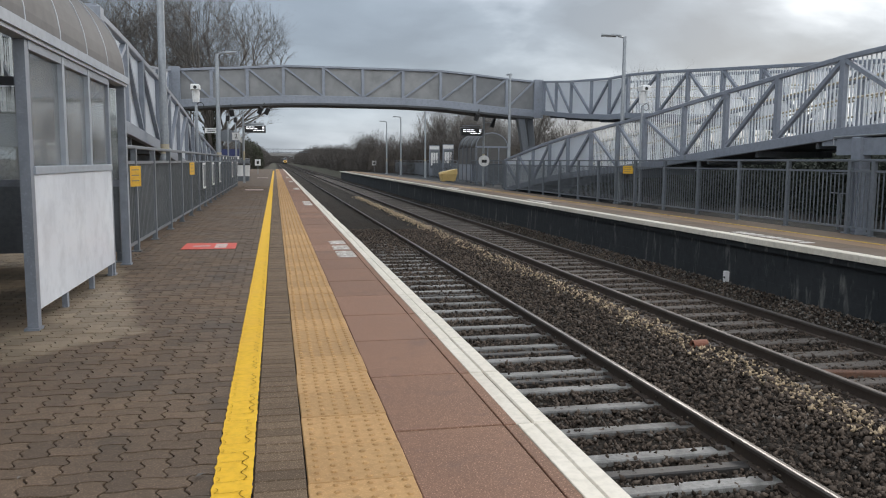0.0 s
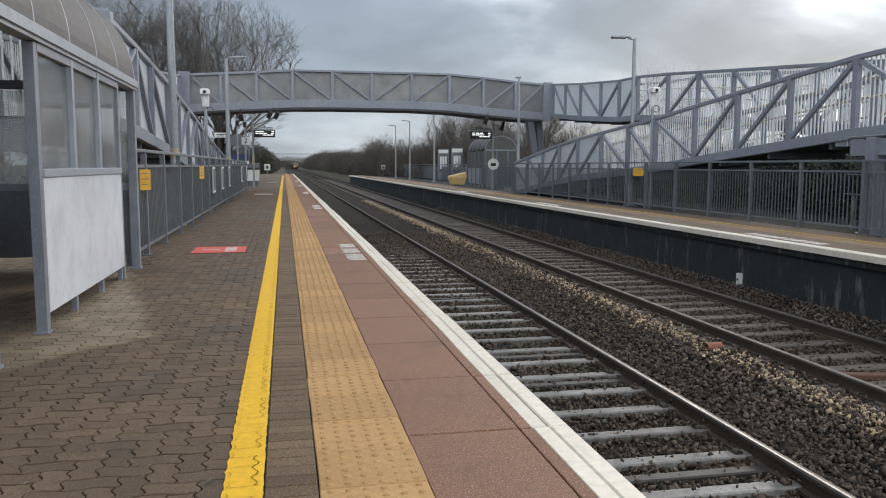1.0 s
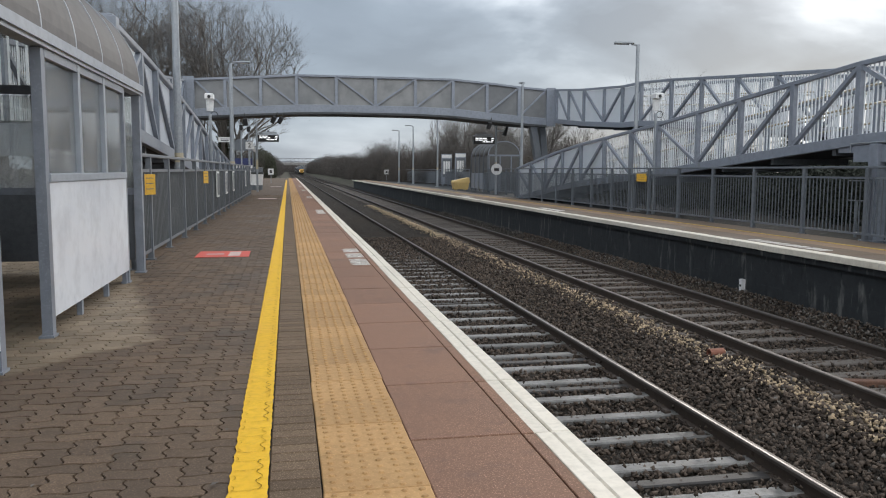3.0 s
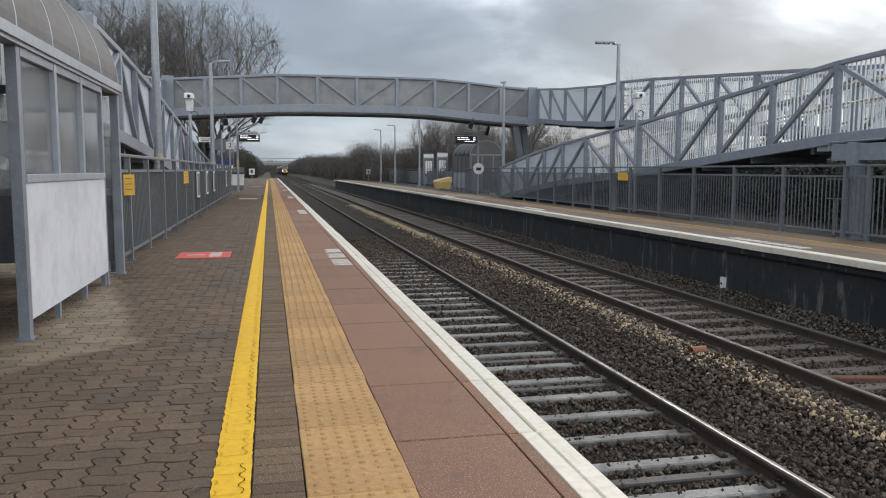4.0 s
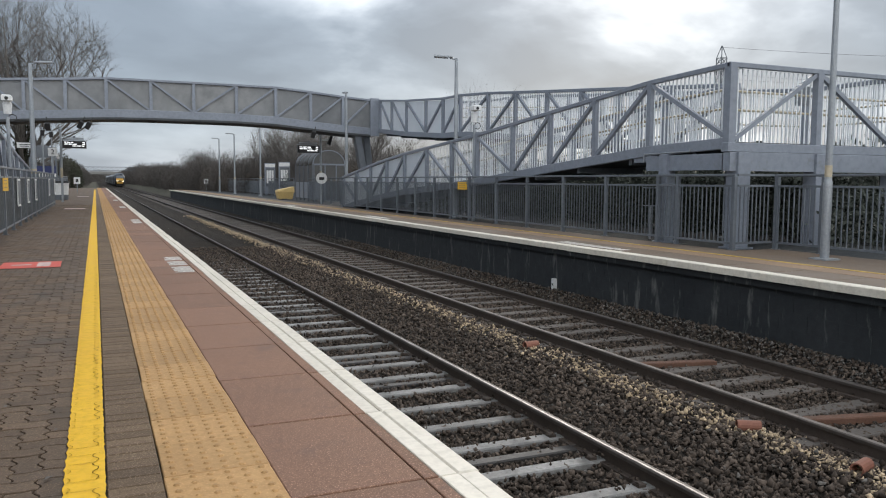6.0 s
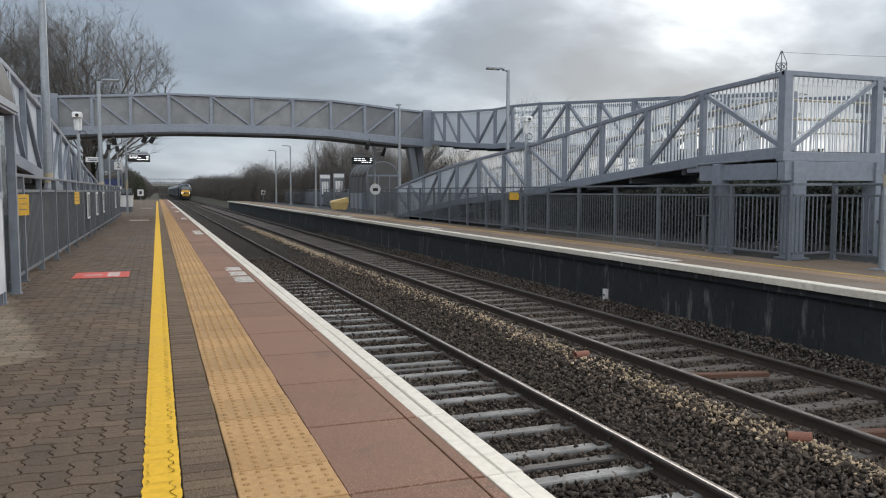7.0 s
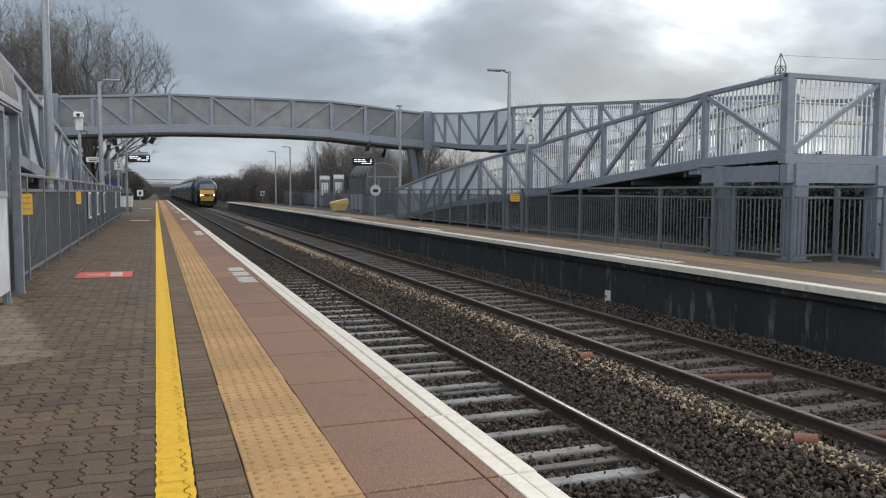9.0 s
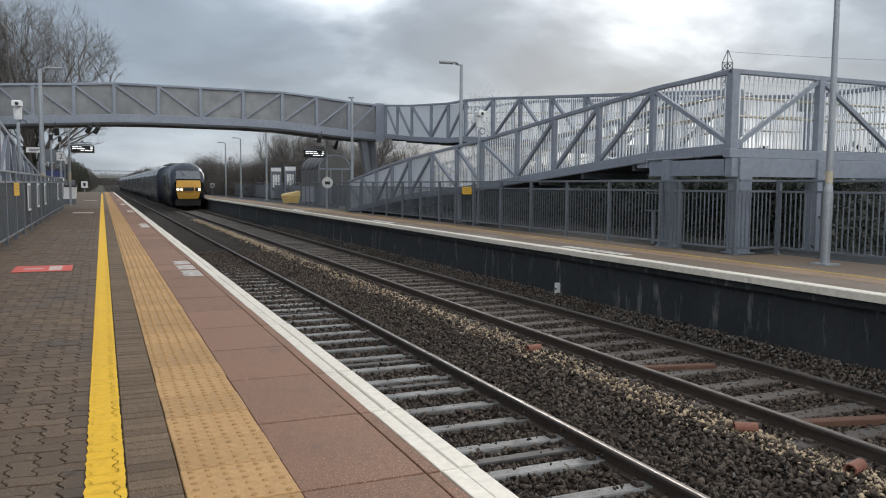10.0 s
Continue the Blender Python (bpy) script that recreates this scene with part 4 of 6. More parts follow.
def footbridge():
    ys = [11.78, 14.1, 16.15, 18.2, 20.25, 22.6, 24.5, 26.7, 28.95, 31.0, 33.1, 35.2, 37.35]
    truss_along_y("ramp_railing", "blue-grey steel ramp side with pale upright bars above the platform fence", 11.0, RAMP_R, ys, [0, 1, 1, 1, 0, 0, 0, 1, 1, 1, 0, 0], sheet=(26.6, 37.5))
    truss_along_y("ramp_railing", "inner steel ramp side with pale upright bars and tan handrails", 13.1, [p for p in RAMP_R if p[0] > 14], ys[1:], [], diag=False)
    yu = [14.15, 16.4, 18.6, 20.5, 22.5, 24.6, 26.7, 29.15, 30.9, 32.8, 35.2, 37.2, 38.95]
    truss_along_y("ramp_railing", "upper blue-grey ramp side with pale upright bars leading onto the footbridge", 13.5, RAMP_U, yu, [1, 1, 0, 0, 0, 1, 1, 1, 1, 0, 0, 0], depth=1.70, sheet=(29.0, 39.1))
    truss_along_y("ramp_railing", "rear ramp side with pale upright bars against the sky", 15.7, [(11.75, 3.46)] + RAMP_U, [11.8] + yu, [], depth=1.70, diag=False)
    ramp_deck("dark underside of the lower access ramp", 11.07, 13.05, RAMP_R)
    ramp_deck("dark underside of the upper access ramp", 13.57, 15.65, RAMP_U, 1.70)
    # landing at the turn
    t = thing("ramp_landing", "blue-grey steel landing on square columns where the ramp turns", "ramp landing")
    z = 3.46
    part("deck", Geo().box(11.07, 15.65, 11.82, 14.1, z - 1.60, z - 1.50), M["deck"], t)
    part("edge_beam", Geo().box(10.92, 15.8, 11.62, 11.80, z - 2.06, z - 1.70, 0.01), M["steel"], t)
    part("edge_beam", Geo().box(10.90, 15.8, 11.66, 11.84, z - 1.69, z - 1.52, 0.01), M["steel"], t)
    part("edge_beam", Geo().box(10.93, 11.09, 11.84, 14.1, z - 2.04, z - 1.72, 0.01), M["steel"], t)
    part("edge_beam", Geo().box(10.98, 11.12, 14.0, 14.6, z - 1.85, z - 1.73, 0.01), M["steel"], t)
    part("conduit", Geo().path([(10.90, 14.15, z - 1.86), (10.90, 14.15, z - 1.68), (10.90, 12.7, z - 1.66), (10.90, 12.7, z - 1.60)], 0.014), M["galv"], t)
    for x, y, w in ((11.24, 11.72, 0.155), (10.98, 13.48, 0.12), (13.3, 11.72, 0.16), (15.6, 11.72, 0.16), (13.3, 13.95, 0.14)):
        c = part("column", Geo().box(x - w, x + w, y - w, y + w, -0.3, z - 1.70, 0.01), M["steel"], t)
        part("base_plate", Geo().box(x - w - 0.07, x + w + 0.07, y - w - 0.07, y + w + 0.07, FAR_BACK - 0.03, FAR_BACK + 0.02), M["steel"], c)
    part("top_rail", Geo().beam((10.95, 11.75, z - 0.05), (15.75, 11.75, z - 0.05), 0.10, 0.10, ch=0.012), M["steel"], t)
    for x in (11.0, 13.3, 15.6):
        w = 0.085 if x < 12 else 0.07
        part("post", Geo().box(x - w, x + w, 11.75 - w, 11.75 + w, z - 1.55, z - 0.09), M["steel"], t)
    part("diagonal", Geo().beam((11.12, 11.75, z - 1.45), (13.22, 11.75, z - 0.12), 0.085, 0.085, up=(0, 1, 0)), M["steel"], t)
    part("diagonal", Geo().beam((13.38, 11.75, z - 0.12), (15.5, 11.75, z - 1.45), 0.085, 0.085, up=(0, 1, 0)), M["steel"], t)
    bar = Geo().box(-0.013, 0.013, -0.008, 0.008, 0, 1.38).mesh("infill_bar", M["bar"])
    x = 11.12
    while x < 15.55:
        part("infill_bar", bar, None, t, at=(x, 11.81, z - 1.49))
        x += 0.12
    for dz in (0.62, 0.98):
        part("handrail", Geo().path([(11.13, 11.9, z - 1.5 + dz), (15.55, 11.9, z - 1.5 + dz)], 0.024), M["tan"], t, "tan coated tubular handrail")
    part("notice_back", Geo().box(14.55, 15.0, 13.4, 13.44, z - 0.52, z - 0.08), M["steel_dark"], t)
    # left-hand ramps
    yl = [12.7, 15.0, 16.6, 18.8, 20.6, 22.4, 24.3, 26.1, 28.1, 30.0, 32.0, 34.0, 36.2]
    truss_along_y("ramp_railing", "blue-grey steel ramp side with pale upright bars behind the platform fence", -2.5, RAMP_L, yl, [0, 1, 1, 0, 0, 0, 1, 1, 1, 1, 0, 0], sheet=(14.9, 36.4))
    truss_along_y("ramp_railing", "upper steel ramp side with pale upright bars", -4.7, RAMP_LU, [15.05, 17.2, 19.4, 21.6, 23.8, 26, 28.2, 30.9, 33, 35, 37, 38.95], [1, 1, 0, 0, 0, 1, 1, 1, 1, 0, 0], depth=1.70)
    ramp_deck("dark underside of the lower ramp behind the shelter", -4.4, -2.57, RAMP_L)
    ramp_deck("dark underside of the upper ramp", -6.6, -4.77, RAMP_LU, 1.70)
    t = thing("ramp_landing", "blue-grey steel landing behind the waiting shelter", "ramp landing")
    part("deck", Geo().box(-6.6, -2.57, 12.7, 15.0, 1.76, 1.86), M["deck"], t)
    part("edge_beam", Geo().box(-6.7, -2.42, 12.58, 12.74, 1.40, 1.86, 0.01), M["steel"], t)
    part("top_rail", Geo().beam((-6.7, 12.65, 3.36), (-2.43, 12.65, 3.36), 0.16, 0.14, ch=0.012), M["steel"], t)
    for x in (-2.5, -4.6, -6.6):
        part("post", Geo().box(x - 0.12, x + 0.12, 12.53, 12.77, -0.15, 3.40, 0.01), M["steel"], t)
    x = -6.5
    while x < -2.6:
        part("infill_bar", bar, None, t, at=(x, 12.70, 1.88))
        x += 0.12
    # the span over the tracks
    t = thing("footbridge", "grey steel footbridge with sheet panels and diagonal braces over both tracks", "footbridge")
    st = [(-4.25, 5.46, 3.69), (-2.86, 5.55, 3.79), (-1.22, 5.65, 3.88), (0.46, 5.78, 3.98), (2.36, 5.78, 4.01), (4.26, 5.78, 4.01), (6.24, 5.78, 4.0), (8.14, 5.77, 3.94), (9.89, 5.64, 3.78), (11.57, 5.48, 3.64), (13.02, 5.38, 3.55)]
    dirs = [1, 1, 1, 1, 1, 0, 0, 0, 0, 0]
    for yy, front in ((39.2, True), (41.3, False)):
        for i, ((xa, ta, ba), (xb, tb, bb)) in enumerate(zip(st, st[1:])):
            part("top_rail", Geo().beam((xa, yy, ta - 0.05), (xb, yy, tb - 0.05), 0.12, 0.11, ch=0.012), M["steel"], t)
            part("bottom_chord", Geo().beam((xa, yy, ba + 0.18), (xb, yy, bb + 0.18), 0.14, 0.36, ch=0.01), M["steel"], t)
            g = Geo().add([(xa, yy + 0.05, ba + 0.34), (xb, yy + 0.05, bb + 0.34), (xb, yy + 0.05, tb - 0.1), (xa, yy + 0.05, ta - 0.1),
                           (xa, yy + 0.08, ba + 0.34), (xb, yy + 0.08, bb + 0.34), (xb, yy + 0.08, tb - 0.1), (xa, yy + 0.08, ta - 0.1)],
                          [(0, 1, 2, 3), (7, 6, 5, 4), (0, 4, 5, 1), (1, 5, 6, 2), (2, 6, 7, 3), (3, 7, 4, 0)])
            part("sheet_panel", g, M["panel"], t, "weathered grey sheet panel, uneven show-through daylight painted into its tone")
            if front:
                p, q = ((xa + 0.08, yy, ta - 0.12), (xb - 0.08, yy, bb + 0.38)) if dirs[i] else ((xa + 0.08, yy, ba + 0.38), (xb - 0.08, yy, tb - 0.12))
                part("diagonal", Geo().beam(p, q, 0.085, 0.085, up=(0, 1, 0)), M["steel"], t)
        for xa, ta, ba in st[1:-1]:
            part("post", Geo().box(xa - 0.07, xa + 0.07, yy - 0.06, yy + 0.06, ba + 0.36, ta - 0.1), M["steel"], t)
        for xa, xb, ta, ba in ((-4.75, -4.25, 5.55, 3.60), (13.02, 13.5, 5.44, 3.5)):
            part("end_pier", Geo().box(xa, xb, yy - 0.10, yy + 0.12, ba, ta, 0.012), M["steel"], t)
    for i, ((xa, ta, ba), (xb, tb, bb)) in enumerate(zip(st, st[1:])):
        part("deck_plate", Geo().add([(xa, 39.12, ba), (xb, 39.12, bb), (xb, 41.4, bb), (xa, 41.4, ba), (xa, 39.12, ba - 0.07), (xb, 39.12, bb - 0.07), (xb, 41.4, bb - 0.07), (xa, 41.4, ba - 0.07)],
                                     [(0, 1, 2, 3), (7, 6, 5, 4), (0, 4, 5, 1), (1, 5, 6, 2), (2, 6, 7, 3), (3, 7, 4, 0)]), M["deck"], t)
    part("cable_tray", Geo().path([(a, 39.05, b - 0.10 - (0.03 if k % 2 else 0)) for k, (a, _, b) in enumerate(st)], 0.03, 6), M["black"], t)
    for xa, xb, yy in ((12.35, 13.05, 39.35), (12.95, 13.35, 39.75), (-4.1, -4.6, 39.35), (-4.3, -4.75, 40.9)):
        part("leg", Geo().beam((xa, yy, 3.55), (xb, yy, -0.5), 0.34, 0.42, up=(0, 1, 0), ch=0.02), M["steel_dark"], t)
    for nm, x, z, tilt in (("floodlight", -0.62, 3.62, 0.5), ("floodlight", -0.30, 3.60, 0.5), ("floodlight", -1.95, 3.5, -0.1), ("floodlight", 9.95, 3.5, 0.3)):
        f = thing(nm, "small black floodlight hung under the footbridge", "floodlight", "bridge floodlights", (x, 38.9, z))
        f.rotation_euler = (0.3, tilt, 0)
        part("lamp_body", Geo().box(-0.10, 0.10, -0.10, 0.10, -0.20, 0.14, 0.03), M["black"], f)
        part("bracket", Geo().beam((0, 0, 0.10), (0, 0.1, 0.36), 0.04, 0.04), M["black"], f)


# ---------------------------------------------------------------- fences
def fence(label, x, y0, y1, posts, z0, infill="fence"):
    t = thing("fence", label, "fence", "platform fences")
    top = 1.40
    part("hand_rail", Geo().beam((x, y0, z0 + top), (x, y1, z0 + top), 0.06, 0.045, ch=0.008), M["fence"], t)
    part("upper_rail", Geo().beam((x, y0, z0 + top - 0.2), (x, y1, z0 + top - 0.2), 0.035, 0.04), M["fence"], t)
    part("lower_rail", Geo().beam((x, y0, z0 + 0.13), (x, y1, z0 + 0.13), 0.035, 0.04), M["fence"], t)
    pm = Geo().box(-0.035, 0.035, -0.04, 0.04, 0, top - 0.02, 0.006).mesh("post", M["fence"])
    fm = Geo().box(-0.06, 0.06, -0.07, 0.07, -0.02, 0.012).mesh("foot_plate", M["fence"])
    for y in posts:
        p = part("post", pm, None, t, at=(x, y, z0))
        part("foot_plate", fm, None, p)
    bm_ = Geo().box(-0.009, 0.009, -0.009, 0.009, 0.14, top - 0.21).mesh("bar", M[infill])
    n = int((y1 - y0) / 0.115)
    for k in range(min(n, 300)):
        part("bar", bm_, None, t, at=(x, y0 + 0.06 + 0.115 * k, z0))
    return t


def plate_sign(name, label, x, y, z, w, h, face, mat, bars=0, facing="x"):
    t = thing(name, label, "sign", "", (x, y, z))
    t.rotation_euler = (0, 0, face)
    part("plate", Geo().box(-w / 2, w / 2, -0.006, 0.006, -h / 2, h / 2, 0.002), mat, t)
    for i in range(bars):
        zz = h / 2 - h * (i + 0.8) / (bars + 0.8)
        part("text_bar", Geo().box(-w * 0.36, w * 0.30, -0.010, -0.007, zz, zz + h * 0.035), M["steel_dark"], t)
    return t


def fences():
    fp = [12.84, 13.45, 15.3, 17.12, 18.95, 20.75, 22.6, 24.0, 25.4, 27.2, 29.1, 31.0, 32.8, 34.6, 36.6]
    fence("grey upright-bar fence along the far platform before the ramp", 10.75, 11.27, 36.7, [11.30] + fp, FAR_BACK)
    fence("grey steel upright-bar fence set back beyond the ramp column", 11.72, 2.0, 11.28, [3, 4.9, 6.75, 8.6, 10.15, 11.2], FAR_BACK)
    r = thing("fence", "short fence return beside the ramp column", "fence", "platform fences")
    for zz, hh in ((1.32, 0.045), (1.12, 0.04), (0.05, 0.04)):
        part("rail", Geo().box(10.79, 11.68, 11.24, 11.28, zz - hh / 2, zz + hh / 2), M["fence"], r)
    rb = Geo().box(-0.009, 0.009, -0.009, 0.009, 0.06, 1.11).mesh("bar", M["fence"])
    for k in range(8):
        part("bar", rb, None, r, at=(10.86 + 0.1 * k, 11.26, 0))
    lp = [10.45, 11.6, 13.25, 15.1] + [16.9 + 1.8 * k for k in range(17)]
    fence("upright-bar fence along the near platform, bars coloured for weaker light", -1.85, 10.35, 41.0, [p for p in lp if p < 41], 0.0, "fence_dim")
    fence("dark grey fence towards the far end of the near platform", -2.6, 53.5, 86, [53.5 + 1.85 * k for k in range(18)], 0.0)
    fence("long grey fence at the back of the far platform end", 13.4, 58, 92.4, [58 + 2 * k for k in range(18)], FAR_BACK)
    fence("grey fence between the ramp foot and the waiting shelter", 11.9, 37.0, 47.6, [37.2 + 1.8 * k for k in range(6)], FAR_BACK)
    plate_sign("warning_sign", "small yellow notice fixed to the near fence", -1.80, 11.35, 1.02, 0.22, 0.27, radians(62), M["sign_yellow"], 3)
    plate_sign("warning_sign", "small yellow notice fixed further along the near fence", -1.80, 18.6, 1.05, 0.22, 0.27, radians(70), M["sign_yellow"], 3)
    plate_sign("warning_sign", "small yellow notice fixed to the far fence", 10.69, 23.0, 1.03, 0.46, 0.24, radians(-75), M["sign_yellow"], 3)
    for y in (21.6, 24.6, 27.6, 35.4, 40.0):
        t = thing("poster_frame", "white-edged poster frame on the near fence", "poster frame", "poster frames", (-1.80, y, 0.84))
        part("frame", Geo().box(-0.01, 0.012, -0.34, 0.34, -0.33, 0.33, 0.004), M["white_plastic"], t)
        part("poster", Geo().box(0.0125, 0.016, -0.29, 0.29, -0.28, 0.28), M["steel_dark"], t)
    # small number frame behind the far fence
    t = thing("meter_frame", "thin galvanised frame behind the far fence", "frame", "", (11.35, 14.45, 0.85))
    part("loop", Geo().path([(0, -0.28, -0.2), (0, -0.28, 0.2), (0, 0.28, 0.2), (0, 0.28, -0.2), (0, -0.28, -0.2)], 0.014, 6), M["galv"], t)
    part("stem", Geo().box(-0.02, 0.02, -0.02, 0.02, -1.0, -0.19), M["galv"], t)


# ---------------------------------------------------------------- lamp posts and cameras
def lamp_post(label, x, y, top, z0, head=(-1, 0), band=True, arm=0.75, k=1.0):
    t = thing("lamp_post", label, "lamp post", "platform lamp posts", (x, y, z0))
    part("column", Geo().tube((0, 0, 0), (0, 0, 1.25), 0.098 * k, 0.098 * k, 16).tube((0, 0, 1.25), (0, 0, 1.33), 0.098 * k, 0.076 * k, 16, False).tube((0, 0, 1.33), (0, 0, top), 0.076 * k, 0.052 * k, 16), M["galv"], t, smooth=False)
    part("base_plate", Geo().box(-0.17, 0.17, -0.17, 0.17, -0.02, 0.025, 0.004), M["galv"], t)
    if band:
        part("yellow_band", Geo().tube((0, 0, 1.36), (0, 0, 1.55), 0.079 * k, 0.079 * k, 16), M["tan"], t)
    hx, hy = head
    d = math.hypot(hx, hy)
    hx, hy = hx / d, hy / d
    part("bracket", Geo().tube((0, 0, top - 0.03), (hx * 0.22, hy * 0.22, top + 0.02), 0.03, 0.03, 8), M["galv"], t)
    g = Geo()
    for a, b, w, h in ((0.12, 0.30, 0.10, 0.06), (0.28, arm, 0.26, 0.075)):
        g.beam((hx * a, hy * a, top + 0.045), (hx * b, hy * b, top + 0.07), w, h, ch=0.018)
    part("lamp_head", g, M["galv"], t)
    part("lens", Geo().beam((hx * 0.36, hy * 0.36, top + 0.018), (hx * (arm - 0.06), hy * (arm - 0.06), top + 0.035), 0.2, 0.02), M["white_plastic"], t)
    return t


def camera_pole(label, x, y, top, z0):
    t = thing("cctv_pole", label, "camera pole", "camera poles", (x, y, z0))
    part("pole", Geo().tube((0, 0, 0), (0, 0, top), 0.055, 0.045, 12), M["galv"], t)
    c = part("camera_housing", Geo().tube((0, 0, top + 0.08), (0, 0, top + 0.36), 0.10, 0.12, 14).tube((0, 0, top + 0.36), (0.02, -0.06, top + 0.52), 0.12, 0.06, 14), M["white_plastic"], t, "white dome camera housing")
    part("visor", Geo().box(-0.13, 0.13, -0.24, 0.10, top + 0.44, top + 0.60, 0.03), M["white_plastic"], c)
    part("lens", Geo().tube((0, -0.25, top + 0.50), (0, -0.20, top + 0.50), 0.05, 0.05, 12), M["black"], c)
    part("cable_loop", Geo().path([(0.12 + 0.10 * math.cos(a), 0, top - 0.03 + 0.10 * math.sin(a)) for a in np.linspace(0, 6.28, 13)], 0.012, 6), M["black"], t)
    return t


def poles():
    lamp_post("galvanised lamp post with a flat head beside the far fence", 11.14, 24.5, 5.38, FAR_BACK, (-0.9, 0.35))
    lamp_post("galvanised lamp post in front of the set-back far fence", 10.88, 9.38, 5.5, FAR_BACK, (-1, 0.2), k=0.74)
    lamp_post("galvanised lamp post near the foot of the far ramp", 11.14, 37.2, 5.5, FAR_BACK, (0.2, 1), arm=0.6)
    lamp_post("thick galvanised lamp post behind the near fence", -2.15, 17.0, 5.9, 0.0, (1, 0), k=1.1)
    lamp_post("galvanised lamp post with a flat head beside the near fence", -2.2, 33.4, 5.45, 0.0, (1, 0), k=1.25)
    for x, y, h in ((11.9, 63, 5.5), (11.8, 75, 5.5), (11.7, 84, 5.5)):
        lamp_post("distant galvanised lamp post on the far platform", x, y, h, FAR_BACK, (-1, 0.1))
    camera_pole("white camera on a slim pole behind the near fence", -2.3, 25.4, 2.9, 0.0)
    camera_pole("white camera on a slim pole behind the far fence", 10.95, 22.7, 3.05, FAR_BACK)


# ---------------------------------------------------------------- waiting shelters
def arch(x_front, depth, z_eave, rise, n=12):
    """Barrel roof profile from the front eave back to the rear wall."""
    return [(x_front - depth / 2 + depth / 2 * math.cos(a), z_eave + rise * math.sin(a)) for a in np.linspace(0, math.pi, n + 1)]


def near_shelter():
    x, y0, y1 = -1.73, 1.85, 10.24
    t = thing("waiting_shelter", "grey steel waiting shelter with barrel roof and perspex panes", "shelter")
    D = 1.95
    prof = arch(x + 0.03, D, 2.16, 1.02, 28)
    for k in range(9):
        a, b = y0 + 0.932 * k, y0 + 0.932 * (k + 1)
        g = Geo()
        n = len(prof)
        vs = [(px, yy, pz) for yy in (a + 0.02, b - 0.02) for px, pz in prof]
        g.add(vs, [(i, i + 1, n + i + 1, n + i) for i in range(n - 1)])
        ob = part("roof_sheet", g, M["roof"], t, "brown-grey curved roof sheet")
        ob.modifiers.new("thickness", "SOLIDIFY").thickness = 0.012
    for k in range(10):
        yy = y0 + 0.932 * k
        g = Geo()
        for (pa, za), (pb, zb) in zip(prof, prof[1:]):
            g.beam((pa, yy, za + 0.012), (pb, yy, zb + 0.012), 0.024, 0.028, up=(0, 1, 0))
        part("roof_rib", g, M["frame"], t)
    part("eave_beam", Geo().box(x - 0.05, x + 0.055, y0 - 0.03, y1 + 0.03, 2.075, 2.165, 0.008), M["frame"], t)
    part("gutter_strip", Geo().box(x + 0.056, x + 0.075, y0 - 0.03, y1 + 0.03, 2.105, 2.185, 0.004), M["frame"], t)
    part("head_rail", Geo().box(x - 0.035, x + 0.035, 6.56, 9.30, 2.01, 2.074), M["steel"], t)
    part("rear_beam", Geo().box(x - D - 0.02, x - D + 0.08, y0, y1, 2.07, 2.17), M["steel"], t)
    posts = [(6.52, 0.042), (9.33, 0.036), (10.20, 0.05), (5.48, 0.042), (2.7, 0.04), (1.9, 0.05)]
    for yy, w in posts:
        p = part("post", Geo().box(x - w, x + w * 0.75, yy - w, yy + w, 0, 2.075, 0.008), M["steel"], t)
        part("foot", Geo().box(x - w - 0.02, x + w, yy - w - 0.02, yy + w + 0.02, -0.01, 0.015), M["steel"], p)
    for a, b in ((6.56, 9.29), (2.75, 5.44)):
        part("lower_panel", Geo().box(x - 0.012, x + 0.03, a, b, 0.14, 1.125, 0.006), M["sheet"], t, "pale dented aluminium lower panel")
        part("mid_rail", Geo().box(x - 0.035, x + 0.045, a, b, 1.126, 1.185, 0.006), M["frame"], t)
        n = 3
        w = (b - a) / n
        for i in range(n + 1):
            yy = a + w * i
            if 0 < i < n:
                part("mullion", Geo().box(x - 0.035, x + 0.04, yy - 0.035, yy + 0.035, 1.186, 2.075, 0.006), M["frame"], t)
            if i < n:
                pane = part("pane", Geo().box(x - 0.006, x + 0.002, yy + 0.036, yy + w - 0.036, 1.19, 2.01), M["glass"], t, "scratched dirty perspex pane")
                pane.visible_shadow = False
                part("glazing_bead", Geo().box(x + 0.004, x + 0.02, yy + 0.037, yy + 0.06, 1.19, 2.01), M["steel_dark"], pane)
        for yy in (a + 0.85, a + 1.82, b - 0.03):
            part("panel_leg", Geo().box(x - 0.03, x + 0.012, yy - 0.03, yy + 0.03, 0, 0.139), M["steel"], t)
    # rear wall
    for i in range(9):
        a, b = y0 + 0.05 + 0.93 * i, y0 + 0.05 + 0.93 * (i + 1)
        part("rear_panel", Geo().box(x - D - 0.01, x - D + 0.02, a + 0.03, b - 0.03, 0.15, 0.92), M["steel_dark"], t)
        pane = part("rear_pane", Geo().box(x - D, x - D + 0.008, a + 0.03, b - 0.03, 1.0, 2.05), M["glass"], t)
        pane.visible_shadow = False
        part("rear_post", Geo().box(x - D - 0.03, x - D + 0.05, a - 0.03, a + 0.03, 0, 2.07), M["steel"], t)
    part("rear_rail", Geo().box(x - D - 0.02, x - D + 0.05, y0, y1, 0.92, 1.0), M["steel"], t)
